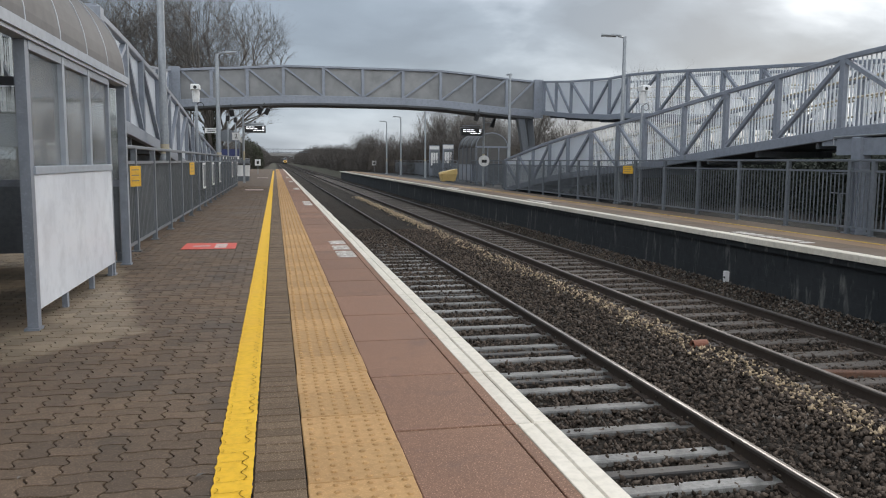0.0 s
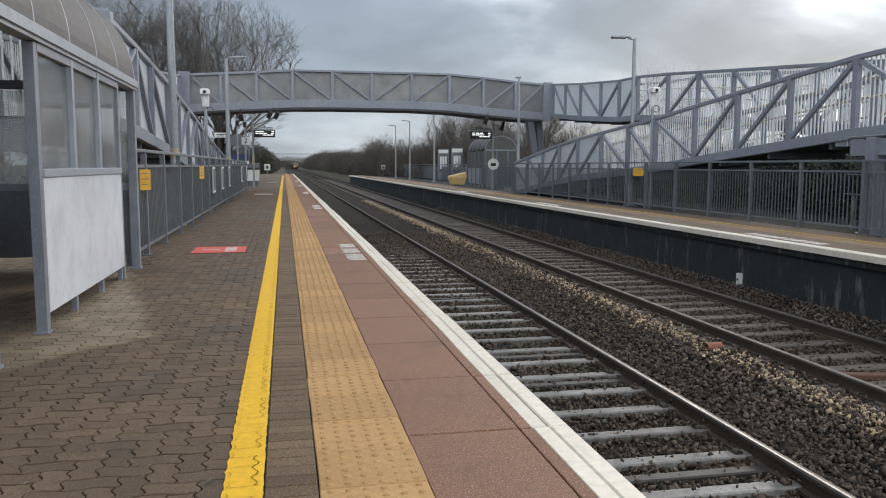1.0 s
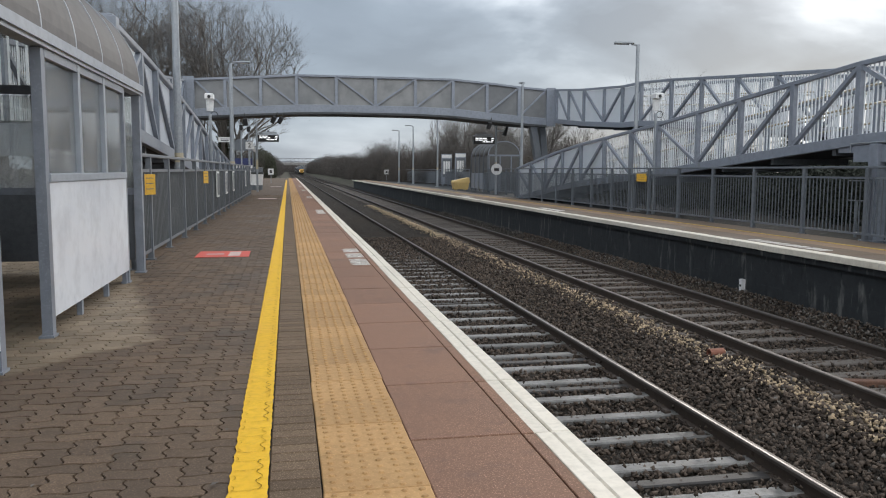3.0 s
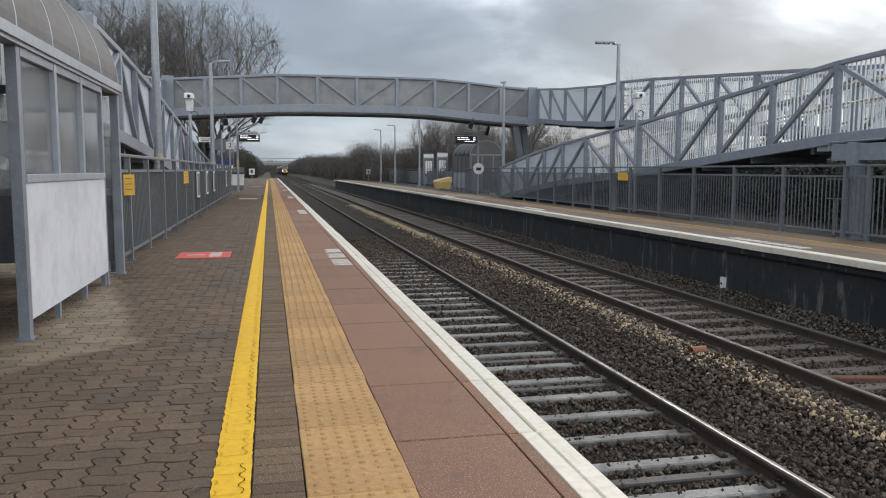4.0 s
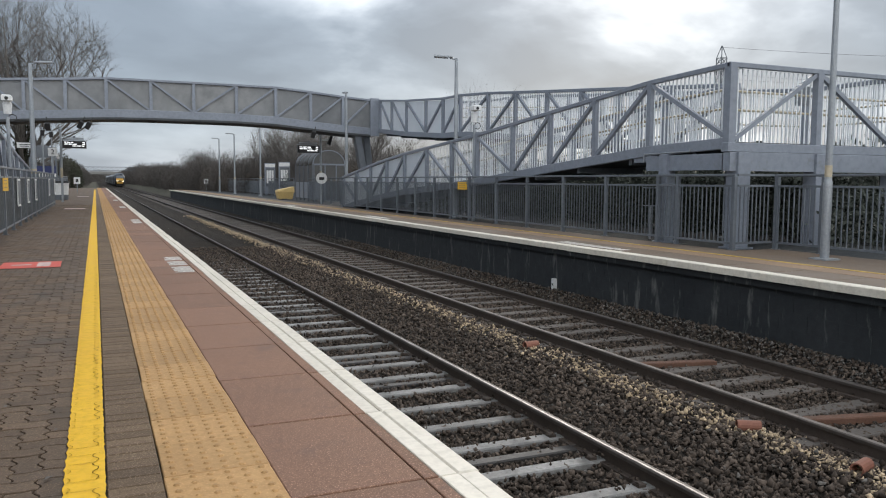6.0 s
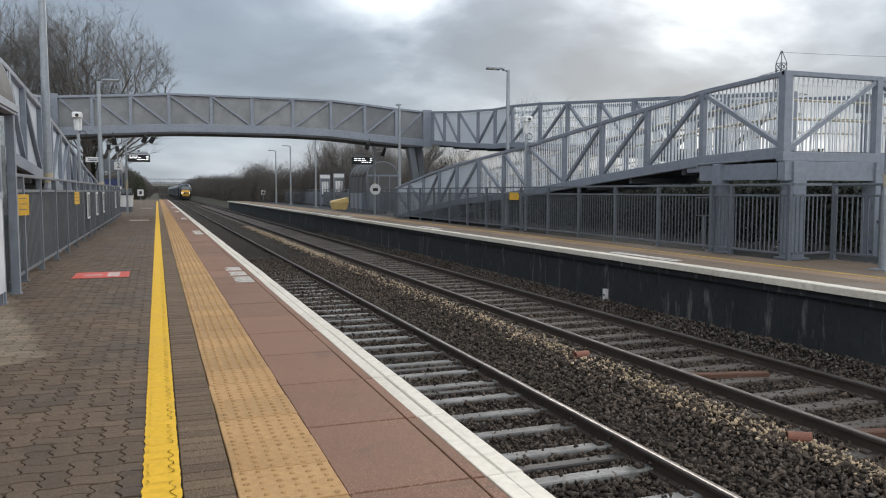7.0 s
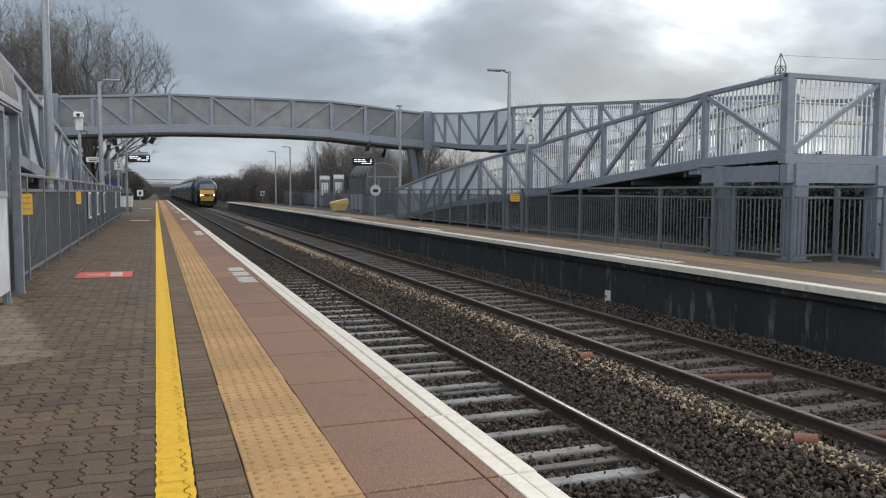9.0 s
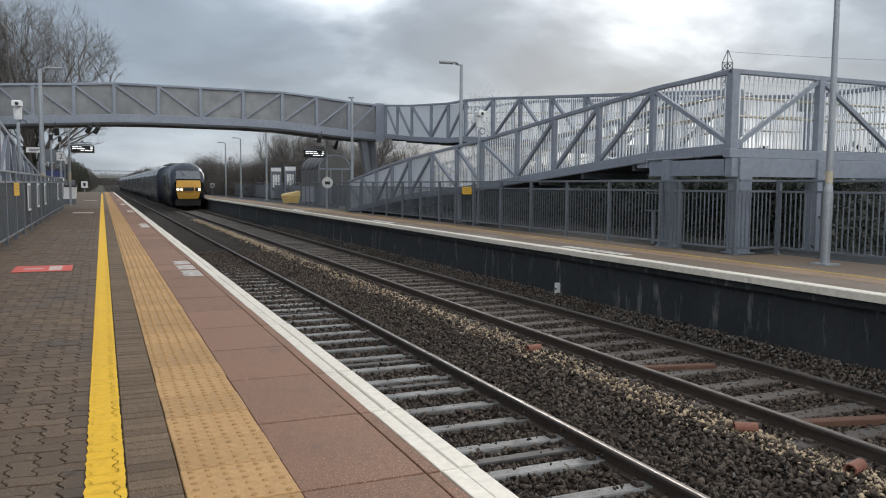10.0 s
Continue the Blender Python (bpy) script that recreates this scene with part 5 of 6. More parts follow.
    for yy in (y1 - 0.01, y0 + 0.01):
        ap = Geo()
        m = len(prof)
        ap.add([(px, yy, pz - 0.03) for px, pz in prof] + [(px, yy, 2.16) for px, pz in prof], [(i, i + 1, m + i + 1, m + i) for i in range(m - 1)])
        pn = part("gable_pane", ap, M["glass"], t)
        pn.visible_shadow = False
        part("end_rail", Geo().box(x - D, x, yy - 0.03, yy + 0.03, 0.92, 1.0), M["steel"], t)
        part("end_panel", Geo().box(x - D + 0.03, x - 0.07, yy - 0.015, yy + 0.015, 0.15, 0.92), M["steel_dark"], t)
        pn = part("end_pane", Geo().box(x - D + 0.03, x - 0.07, yy - 0.004, yy + 0.004, 1.0, 2.05), M["glass"], t)
        pn.visible_shadow = False
        part("end_beam", Geo().box(x - D, x, yy - 0.035, yy + 0.035, 2.06, 2.16), M["steel"], t)
    b = thing("bench", "grey tubular perch bench inside the shelter", "bench")
    for yy in (6.0, 7.5, 9.0):
        part("leg", Geo().box(-3.3, -3.22, yy - 0.03, yy + 0.03, 0, 0.60), M["steel"], b)
    part("seat_tube", Geo().path([(-3.15, 5.6, 0.62), (-3.15, 9.6, 0.62)], 0.04, 10), M["galv"], b)
    part("seat_tube", Geo().path([(-3.32, 5.6, 0.64), (-3.32, 9.6, 0.64)], 0.04, 10), M["galv"], b)
    rnd = random.Random(12)
    for k in range(9):
        s = Geo()
        px, py = -3.0 + rnd.uniform(-0.4, 0.4), 7.6 + rnd.uniform(-1.5, 1.5)
        o = [(px + 0.06 * math.cos(a) * rnd.uniform(0.5, 1), py + 0.05 * math.sin(a) * rnd.uniform(0.5, 1)) for a in np.linspace(0, 5.6, 8)]
        tagged(part("litter", s.prism(o, 0.0, 0.02 + 0.02 * rnd.random(), 0.008), M["white_plastic"] if k % 3 == 0 else M["timber"]), "scrap of litter and dead leaf under the bench", "litter", "litter")


def far_shelter():
    t = thing("waiting_shelter", "dark grey barrel-roofed waiting shelter on the far platform", "shelter")
    x0, x1, ya, yb = 11.95, 13.95, 46.8, 51.2
    prof = [((x0 + x1) / 2 + (x1 - x0) / 2 * math.cos(a), 2.15 + 0.85 * math.sin(a)) for a in np.linspace(0, math.pi, 13)]
    n = len(prof)
    for k in range(4):
        a, b = ya + 1.1 * k, ya + 1.1 * (k + 1)
        ob = part("roof_sheet", Geo().add([(px, yy, pz) for yy in (a + 0.02, b - 0.02) for px, pz in prof], [(i, i + 1, n + i + 1, n + i) for i in range(n - 1)]), M["roof_dark"], t, "", True)
        ob.modifiers.new("thickness", "SOLIDIFY").thickness = 0.012
    for k in range(5):
        g = Geo()
        for (pa, za), (pb, zb) in zip(prof, prof[1:]):
            g.beam((pa, ya + 1.1 * k, za + 0.01), (pb, ya + 1.1 * k, zb + 0.01), 0.05, 0.04, up=(0, 1, 0))
        part("roof_rib", g, M["steel"], t)
        for xx in (x0, x1):
            part("post", Geo().box(xx - 0.05, xx + 0.05, ya + 1.1 * k - 0.05, ya + 1.1 * k + 0.05, FAR_BACK, 2.15), M["steel_dark"], t)
    for k in range(4):
        a = ya + 1.1 * k
        pn = part("pane", Geo().box(x0 - 0.004, x0 + 0.004, a + 0.06, a + 1.04, 1.1, 2.1), M["roof_dark"], t)
        part("lower_panel", Geo().box(x0 - 0.02, x0 + 0.02, a + 0.06, a + 1.04, 0.08, 1.08), M["steel"], t)
    for k in range(3):
        a = x0 + 0.05 + 0.7 * k
        part("front_pane", Geo().box(a + 0.03, a + 0.66, ya - 0.004, ya + 0.004, 1.1, 2.1), M["roof_dark"], t)
        part("front_panel", Geo().box(a + 0.03, a + 0.66, ya - 0.02, ya + 0.02, 0.08, 1.08), M["steel"] if k == 0 else M["roof_dark"], t)
        part("mullion", Geo().box(a - 0.03, a + 0.03, ya - 0.03, ya + 0.03, 0.0, 2.15), M["steel"], t)
    part("front_beam", Geo().box(x0, x1, ya - 0.04, ya + 0.04, 2.1, 2.2), M["steel"], t)
    part("gable", Geo().add([(px, ya, pz - 0.03) for px, pz in prof] + [(px, ya, 2.2) for px, pz in prof], [(i, i + 1, n + i + 1, n + i) for i in range(n - 1)]), M["roof_dark"], t)


def far_left_shelter():
    t = thing("waiting_shelter", "distant dark arched shelter on the near platform", "shelter")
    x0, x1, ya, yb = -3.5, -2.15, 51.0, 56.0
    prof = [((x0 + x1) / 2 + (x1 - x0) / 2 * math.cos(a), 2.4 + 0.75 * math.sin(a)) for a in np.linspace(0, math.pi, 11)]
    n = len(prof)
    part("roof", Geo().add([(px, yy, pz) for yy in (ya, yb) for px, pz in prof] , [(i, i + 1, n + i + 1, n + i) for i in range(n - 1)]), M["roof_dark"], t)
    part("gable", Geo().add([(px, ya + 0.01, pz) for px, pz in prof] + [(px, ya + 0.01, 2.4) for px, pz in prof], [(i, i + 1, n + i + 1, n + i) for i in range(n - 1)]), M["steel_dark"], t)
    for xx in (x0, x1):
        for yy in (ya, yb):
            part("post", Geo().box(xx - 0.05, xx + 0.05, yy - 0.05, yy + 0.05, 0, 2.4), M["steel_dark"], t)
    part("end_wall", Geo().box(x0, x1, ya + 0.02, ya + 0.06, 0.1, 1.2), M["steel_dark"], t)
    part("blue_board", Geo().box(x0 + 0.1, x1 - 0.02, ya - 0.06, ya - 0.02, 1.50, 1.92), M["navy"], t, "navy blue notice board")
    part("white_strip", Geo().box(x0 + 0.1, x1 - 0.02, ya - 0.06, ya - 0.02, 1.30, 1.49), M["white_plastic"], t)


# ---------------------------------------------------------------- signs, displays, bins
def text_mesh(body, size, mat, parent, at, rot):
    cu = bpy.data.curves.new("numeral", "FONT")
    cu.body, cu.size, cu.extrude = body, size, 0.004
    cu.align_x, cu.align_y = "CENTER", "CENTER"
    tmp = bpy.data.objects.new("numeral", cu)
    scene.collection.objects.link(tmp)
    me = bpy.data.meshes.new_from_object(tmp.evaluated_get(bpy.context.evaluated_depsgraph_get()))
    bpy.data.objects.remove(tmp)
    me.materials.clear()
    me.materials.append(mat)
    ob = part("numeral", me, None, parent, at=at)
    ob.rotation_euler = rot
    return ob


def display(label, x0, x1, y, z0, z1, post_x, post_top, zb):
    t = thing("departure_display", label, "display", "departure displays")
    part("housing", Geo().box(x0, x1, y - 0.10, y + 0.10, z0, z1, 0.012), M["black"], t)
    part("post", Geo().tube((post_x, y + 0.15, zb), (post_x, y + 0.15, post_top), 0.06, 0.05, 12), M["galv"], t)
    part("yellow_band", Geo().tube((post_x, y + 0.15, zb + 1.25), (post_x, y + 0.15, zb + 1.75), 0.064, 0.064, 12), M["tan"], t)
    part("arm", Geo().beam((min(post_x, x0), y + 0.1, z1 + 0.06), (x1 - 0.1, y + 0.1, z1 + 0.06), 0.05, 0.06), M["galv"], t)
    part("spike_strip", Geo().box(x0 + 0.1, x1 - 0.1, y - 0.03, y + 0.03, z1 + 0.12, z1 + 0.17), M["galv"], t)
    part("hanger", Geo().box((x0 + x1) / 2 - 0.05, (x0 + x1) / 2 + 0.05, y - 0.05, y + 0.05, z1 + 0.17, z1 + 0.26), M["steel_dark"], t)
    rnd = random.Random(int(x0 * 100))
    w, h = x1 - x0, z1 - z0
    for r in range(3):
        zz = z1 - h * (0.25 + 0.24 * r)
        a = x0 + w * (0.08 if r < 2 else 0.42)
        for k in range(3):
            b = a + w * rnd.uniform(0.08, 0.2)
            part("lit_bar", Geo().box(a, min(b, x1 - 0.1), y - 0.104, y - 0.101, zz, zz + h * 0.10), M["amber"], t)
            a = b + w * 0.03
        if r < 2:
            part("lit_bar", Geo().box(x1 - w * 0.17, x1 - w * 0.06, y - 0.104, y - 0.101, zz, zz + h * 0.10), M["amber"], t)
    return t


def platform_clutter():
    display("black departure display on a pole of the near platform", -1.60, -0.47, 45, 2.75, 3.13, -1.67, 3.75, 0)
    display("black departure display on a pole of the far platform", 9.75, 10.92, 41.5, 2.63, 3.02, 11.05, 4.4, FAR_BACK)
    t = thing("number_sign", "white platform number sign on a post", "sign")
    part("plate", Geo().box(-2.26, -1.84, 44.85, 44.88, 2.33, 2.74, 0.004), M["white_plastic"], t)
    text_mesh("2", 0.36, M["black"], t, (-2.05, 44.845, 2.535), (radians(90), 0, 0))
    part("post", Geo().tube((-2.05, 44.95, 0), (-2.05, 44.95, 2.75), 0.035, 0.035, 10), M["galv"], t)
    t = thing("loudspeaker", "grey horn loudspeaker on a pole", "loudspeaker")
    part("horn", Geo().tube((11.45, 41.5, 3.1), (11.60, 41.45, 3.55), 0.13, 0.07, 12), M["black"], t)
    part("horn", Geo().tube((11.62, 41.5, 3.5), (11.66, 41.45, 3.85), 0.05, 0.05, 12), M["black"], t)
    part("arm", Geo().beam((11.05, 41.6, 3.35), (11.55, 41.5, 3.35), 0.05, 0.05), M["galv"], t)
    t = thing("mirror_sign", "round white sign on the far display pole", "sign")
    part("disc", Geo().tube((11.0, 41.30, 1.30), (11.0, 41.34, 1.30), 0.30, 0.30, 24), M["white_plastic"], t)
    part("bar", Geo().box(10.86, 11.14, 41.285, 41.298, 1.20, 1.36), M["black"], t)
    part("bracket", Geo().box(10.98, 11.02, 41.34, 41.6, 1.28, 1.32), M["galv"], t)
    # litter bin with a black liner
    t = thing("litter_bin", "grey plastic litter bin with a dark rim on the near platform", "bin", "", (-1.85, 48.8, 0))
    g = Geo()
    rings = [(0.0, 0.30), (0.05, 0.33), (0.30, 0.35), (0.95, 0.40)]
    for (za, ra), (zb, rb) in zip(rings, rings[1:]):
        g.tube((0, 0, za), (0, 0, zb), ra, rb, 16, False)
    part("body", g, M["white_plastic"], t)
    part("base", Geo().tube((0, 0, 0.0), (0, 0, 0.30), 0.335, 0.36, 16), M["steel_dark"], t)
    part("rim", Geo().tube((0, 0, 0.95), (0, 0, 1.06), 0.43, 0.41, 16), M["black"], t)
    # grit bin
    t = thing("grit_bin", "yellow plastic grit bin with a sloping lid on the far platform", "bin", "", (11.45, 52.4, FAR_BACK))
    t.scale = (0.82, 0.82, 0.86)
    g = Geo()
    vs = [(-0.55, -0.45, 0.05), (0.55, -0.45, 0.05), (0.55, 0.45, 0.05), (-0.55, 0.45, 0.05), (-0.66, -0.52, 0.58), (0.66, -0.52, 0.58), (0.66, 0.52, 0.58), (-0.66, 0.52, 0.58)]
    g.add(vs, [(3, 2, 1, 0), (0, 1, 5, 4), (1, 2, 6, 5), (2, 3, 7, 6), (3, 0, 4, 7), (4, 5, 6, 7)])
    part("tub", g, M["grit"], t)
    g = Geo()
    vs = [(-0.70, -0.56, 0.58), (0.70, -0.56, 0.58), (0.70, 0.56, 0.58), (-0.70, 0.56, 0.58), (-0.62, -0.50, 0.72), (0.66, -0.50, 0.98), (0.66, 0.50, 0.98), (-0.62, 0.50, 0.72)]
    g.add(vs, [(3, 2, 1, 0), (0, 1, 5, 4), (1, 2, 6, 5), (2, 3, 7, 6), (3, 0, 4, 7), (4, 5, 6, 7)])
    part("lid", g, M["grit"], t)
    for x in (-0.4, 0.4):
        part("skid", Geo().box(x - 0.08, x + 0.08, -0.4, 0.4, 0.0, 0.05), M["grit"], t)
    # information boards
    for x, y in ((13.56, 67.5), (13.75, 62.8)):
        t = thing("information_board", "tall grey framed poster board on the far platform", "notice board", "poster boards", (x, y, FAR_BACK))
        part("frame", Geo().box(-0.45, 0.45, -0.06, 0.06, 0.1, 2.72, 0.01), M["steel"], t)
        part("poster", Geo().box(-0.36, 0.36, -0.068, -0.061, 0.75, 2.3), M["steel_dark"], t)
        part("header", Geo().box(-0.42, 0.42, -0.072, -0.061, 2.38, 2.66), M["white_plastic"], t)
        for k in range(3):
            part("sheet", Geo().box(-0.30 + 0.21 * k, -0.13 + 0.21 * k, -0.074, -0.069, 1.0, 2.1), M["white_plastic"], t)
        for s in (-0.38, 0.38):
            part("leg", Geo().box(s - 0.04, s + 0.04, -0.04, 0.04, 0, 0.1), M["steel"], t)
    # small signs at the platform ends and on the near wall
    for x, y, z in ((-1.55, 75, 1.05), (11.9, 96.5, 1.0)):
        t = thing("stop_sign", "small white sign at the platform end", "sign", "", (x, y, z))
        part("plate", Geo().box(-0.26, 0.26, -0.01, 0.01, -0.28, 0.28, 0.003), M["white_plastic"], t)
        part("mark", Geo().box(-0.10, 0.10, -0.014, -0.011, -0.14, 0.14), M["black"], t)
        part("post", Geo().box(-0.03, 0.03, 0.011, 0.05, -z, 0.2), M["galv"], t)
    t = thing("way_sign", "small white direction sign above the near fence", "sign", "", (-2.25, 34.2, 2.45))
    part("plate", Geo().box(-0.55, 0.05, -0.012, 0.012, -0.10, 0.10, 0.003), M["white_plastic"], t)
    part("text_bar", Geo().box(-0.46, -0.04, -0.016, -0.013, 0.01, 0.04), M["black"], t)
    part("text_bar", Geo().box(-0.46, -0.14, -0.016, -0.013, -0.05, -0.02), M["black"], t)
    part("post", Geo().tube((0.0, 0.05, -2.45), (0.0, 0.05, 0.1), 0.03, 0.03, 8), M["galv"], t)
    # small mast group by the number sign
    for x, y, h in ((-2.6, 47.0, 3.9), (-2.2, 47.5, 3.85)):
        t = thing("signal_mast", "slim grey mast with a cross bracket", "mast", "masts", (x, y, 0))
        part("pole", Geo().tube((0, 0, 0), (0, 0, h), 0.045, 0.04, 10), M["galv"], t)
        part("bracket", Geo().beam((-0.1, 0, h - 0.1), (0.45, 0, h - 0.1), 0.04, 0.04), M["galv"], t)
        part("fitting", Geo().box(-0.09, 0.09, -0.09, 0.09, h - 0.45, h - 0.15, 0.02), M["black"], t)


# ---------------------------------------------------------------- track-side bits
def trackside():
    t = thing("marker_post", "short white marker post against the far platform wall", "marker post", "", (7.93, 12.99, -0.92))
    part("post", Geo().box(-0.035, 0.035, -0.045, 0.045, 0, 0.235, 0.008), M["white_plastic"], t)
    part("mark", Geo().box(-0.040, -0.036, -0.025, 0.025, 0.10, 0.14), M["black"], t)
    for x, y, r in ((5.07, 8.97, 0.1), (5.10, 5.24, 2.6), (5.14, 4.15, 0.3)):
        t = thing("clay_pipe", "broken red clay pipe lying on the pale ballast", "pipe", "clay pipes", (x, y, -0.97))
        t.rotation_euler = (0, 0, r)
        g = Geo()
        for k in range(14):
            a, b = 2 * math.pi * k / 14, 2 * math.pi * (k + 1) / 14
            for ro in (0.052, 0.040):
                g.add([(-0.10, ro * math.cos(a), ro * math.sin(a)), (-0.10, ro * math.cos(b), ro * math.sin(b)), (0.10, ro * math.cos(b), ro * math.sin(b)), (0.10, ro * math.cos(a), ro * math.sin(a))], [(0, 1, 2, 3)])
            g.add([(-0.10, 0.052 * math.cos(a), 0.052 * math.sin(a)), (-0.10, 0.052 * math.cos(b), 0.052 * math.sin(b)), (-0.10, 0.040 * math.cos(b), 0.040 * math.sin(b)), (-0.10, 0.040 * math.cos(a), 0.040 * math.sin(a))], [(0, 1, 2, 3)])
        part("barrel", g, M["terracotta"], t)
    for y, dx in ((7.56, -0.12), (5.16, -0.08)):
        t = thing("timber_baulk", "reddish timber baulk lying between the further rails", "timber", "red baulks", (6.40 + dx, y, -1.015))
        t.rotation_euler = (0, 0, -0.24)
        part("baulk", Geo().box(-0.50, 0.50, -0.06, 0.06, -0.05, 0.02, 0.01), M["timber_red"], t)


# ---------------------------------------------------------------- trees, hedges, distance
def outside(p, env):
    c, r = env
    return sum(((p[k] - c[k]) / r[k]) ** 2 for k in range(3)) > 1.0


def grow(geo, p, d, length, r, level, rng, env, spread=0.5, up=0.1, kids=(4, 6), least=0.0085):
    """A limb of a few bends inside the crown's outline, then its children."""
    if level == 0:
        tip = p + (d + Vector((rng.gauss(0, 0.2), rng.gauss(0, 0.2), rng.gauss(0.12, 0.2)))) * length
        a = d.orthogonal().normalized() * least
        b = d.cross(a).normalized() * least
        geo.add([tuple(p + a), tuple(p - a * 0.5 + b * 0.87), tuple(p - a * 0.5 - b * 0.87), tuple(tip)], [(0, 1, 3), (1, 2, 3), (2, 0, 3)])
        return
    pts, cur, way = [p], p, d
    n = 4 if level > 3 else 3 if level > 2 else 2
    for i in range(n):
        way = (way + Vector((rng.gauss(0, 0.17), rng.gauss(0, 0.17), rng.gauss(up * 0.5, 0.13)))).normalized()
        cur = cur + way * (length / n)
        if outside(cur, env):
            cur = cur - way * (length / n) * 0.7
            pts.append(cur)
            break
        pts.append(cur)
    m = len(pts) - 1
    for i, (a, b) in enumerate(zip(pts, pts[1:])):
        ra, rb = r * (1 - 0.5 * i / m), r * (1 - 0.5 * (i + 1) / m)
        geo.tube(a, b, max(ra, least), max(rb, least), 6 if level > 3 else 3, False)
    for k in range(rng.randint(*kids)):
        f = rng.uniform(0.25, 1.0)
        i = min(int(f * m), m - 1)
        start = pts[i].lerp(pts[i + 1], f * m - i)
        side = Vector((rng.gauss(0, 1), rng.gauss(0, 1), rng.gauss(0.1, 0.6))).normalized()
        nd = (way * (1 - spread) + side * spread + Vector((0, 0, up))).normalized()
        grow(geo, start, nd, length * rng.uniform(0.58, 0.80), r * rng.uniform(0.38, 0.55), level - 1, rng, env, spread, up, kids, least)


def bare_tree(label, x, y, height, seed, z0=-0.4, levels=4, wide=0.42, kids=(5, 7), limbs=8):
    rng = random.Random(seed)
    t = thing("bare_tree", label, "tree", "bare trees", (x, y, z0))
    trunk = Geo()
    h = height * 0.16
    top = Vector((0, 0, h))
    r = height * 0.017
    trunk.tube((0, 0, -0.1), tuple(top * 0.5), r * 1.35, r * 1.05, 10, False).tube(tuple(top * 0.5), tuple(top), r * 1.05, r * 0.9, 10, False)
    part("trunk", trunk, M["bark"], t)
    env = ((0, 0, height * 0.58), (height * wide, height * wide, height * 0.42))
    crown = Geo()
    for k in range(limbs):
        a = 2 * math.pi * k / limbs + rng.uniform(-0.4, 0.4)
        out = rng.uniform(0.1, 1.15)
        d = Vector((math.cos(a) * out, math.sin(a) * out, rng.uniform(0.8, 1.3))).normalized()
        grow(crown, top * rng.uniform(0.72, 1.0), d, height * rng.uniform(0.34, 0.46), r * 0.5, levels, rng, env, 0.48, 0.09, kids, 0.0050)
    part("crown", crown, M["twig"], t, "crown of bare winter branches")
    return t


def raw_mesh(name, verts, per, mat, label, category):
    """One mesh of loose triangles or quads, per corners each."""
    n = len(verts) // per
    me = bpy.data.meshes.new(name)
    me.vertices.add(len(verts))
    me.vertices.foreach_set("co", np.asarray(verts, np.float32).reshape(-1))
    me.loops.add(len(verts))
    me.loops.foreach_set("vertex_index", np.arange(len(verts)))
    me.polygons.add(n)
    me.polygons.foreach_set("loop_start", np.arange(0, len(verts), per))
    me.update(calc_edges=True)
    me.materials.append(mat)
    return tagged(new(name, me), label, category, "", "stuff")


def twigs(rng, c, rad, n, length, width):
    """Thin upswept slivers filling the upper part of an ellipsoid from the ground up."""
    u = rng.normal(size=(n, 3))
    u /= np.linalg.norm(u, axis=1)[:, None]
    p = u * rng.random((n, 1)) ** 0.42
    p[:, 2] = np.abs(p[:, 2]) ** 0.9
    lump = 1 + 0.22 * np.sin(4 * u[:, :1] + c[0]) * np.cos(5 * u[:, 1:2] + c[1])
    base = np.array(c) + p * np.array(rad) * lump
    d = p * np.array([0.9, 0.9, 0.6]) + rng.normal(0, 0.45, (n, 3)) + np.array([0, 0, 0.55])
    d /= np.linalg.norm(d, axis=1)[:, None]
    s = np.cross(d, rng.normal(size=(n, 3)))
    s /= np.linalg.norm(s, axis=1)[:, None]
    L = length * rng.uniform(0.5, 1.4, (n, 1))
    return np.stack([base - s * width, base + s * width, base + d * L], 1).reshape(-1, 3)


def leaves(rng, c, rad, n, size):
    u = rng.normal(size=(n, 3))
    u /= np.linalg.norm(u, axis=1)[:, None]
    p = np.array(c) + u * (0.55 + 0.45 * rng.random((n, 1))) * np.array(rad)
    a = rng.normal(size=(n, 3))
    a /= np.linalg.norm(a, axis=1)[:, None]
    b = np.cross(a, rng.normal(size=(n, 3)))
    b /= np.linalg.norm(b, axis=1)[:, None]
    s = size * rng.uniform(0.6, 1.4, (n, 1))
    return np.stack([p - a * s, p + b * s * 0.5, p + a * s, p - b * s * 0.5], 1).reshape(-1, 3)


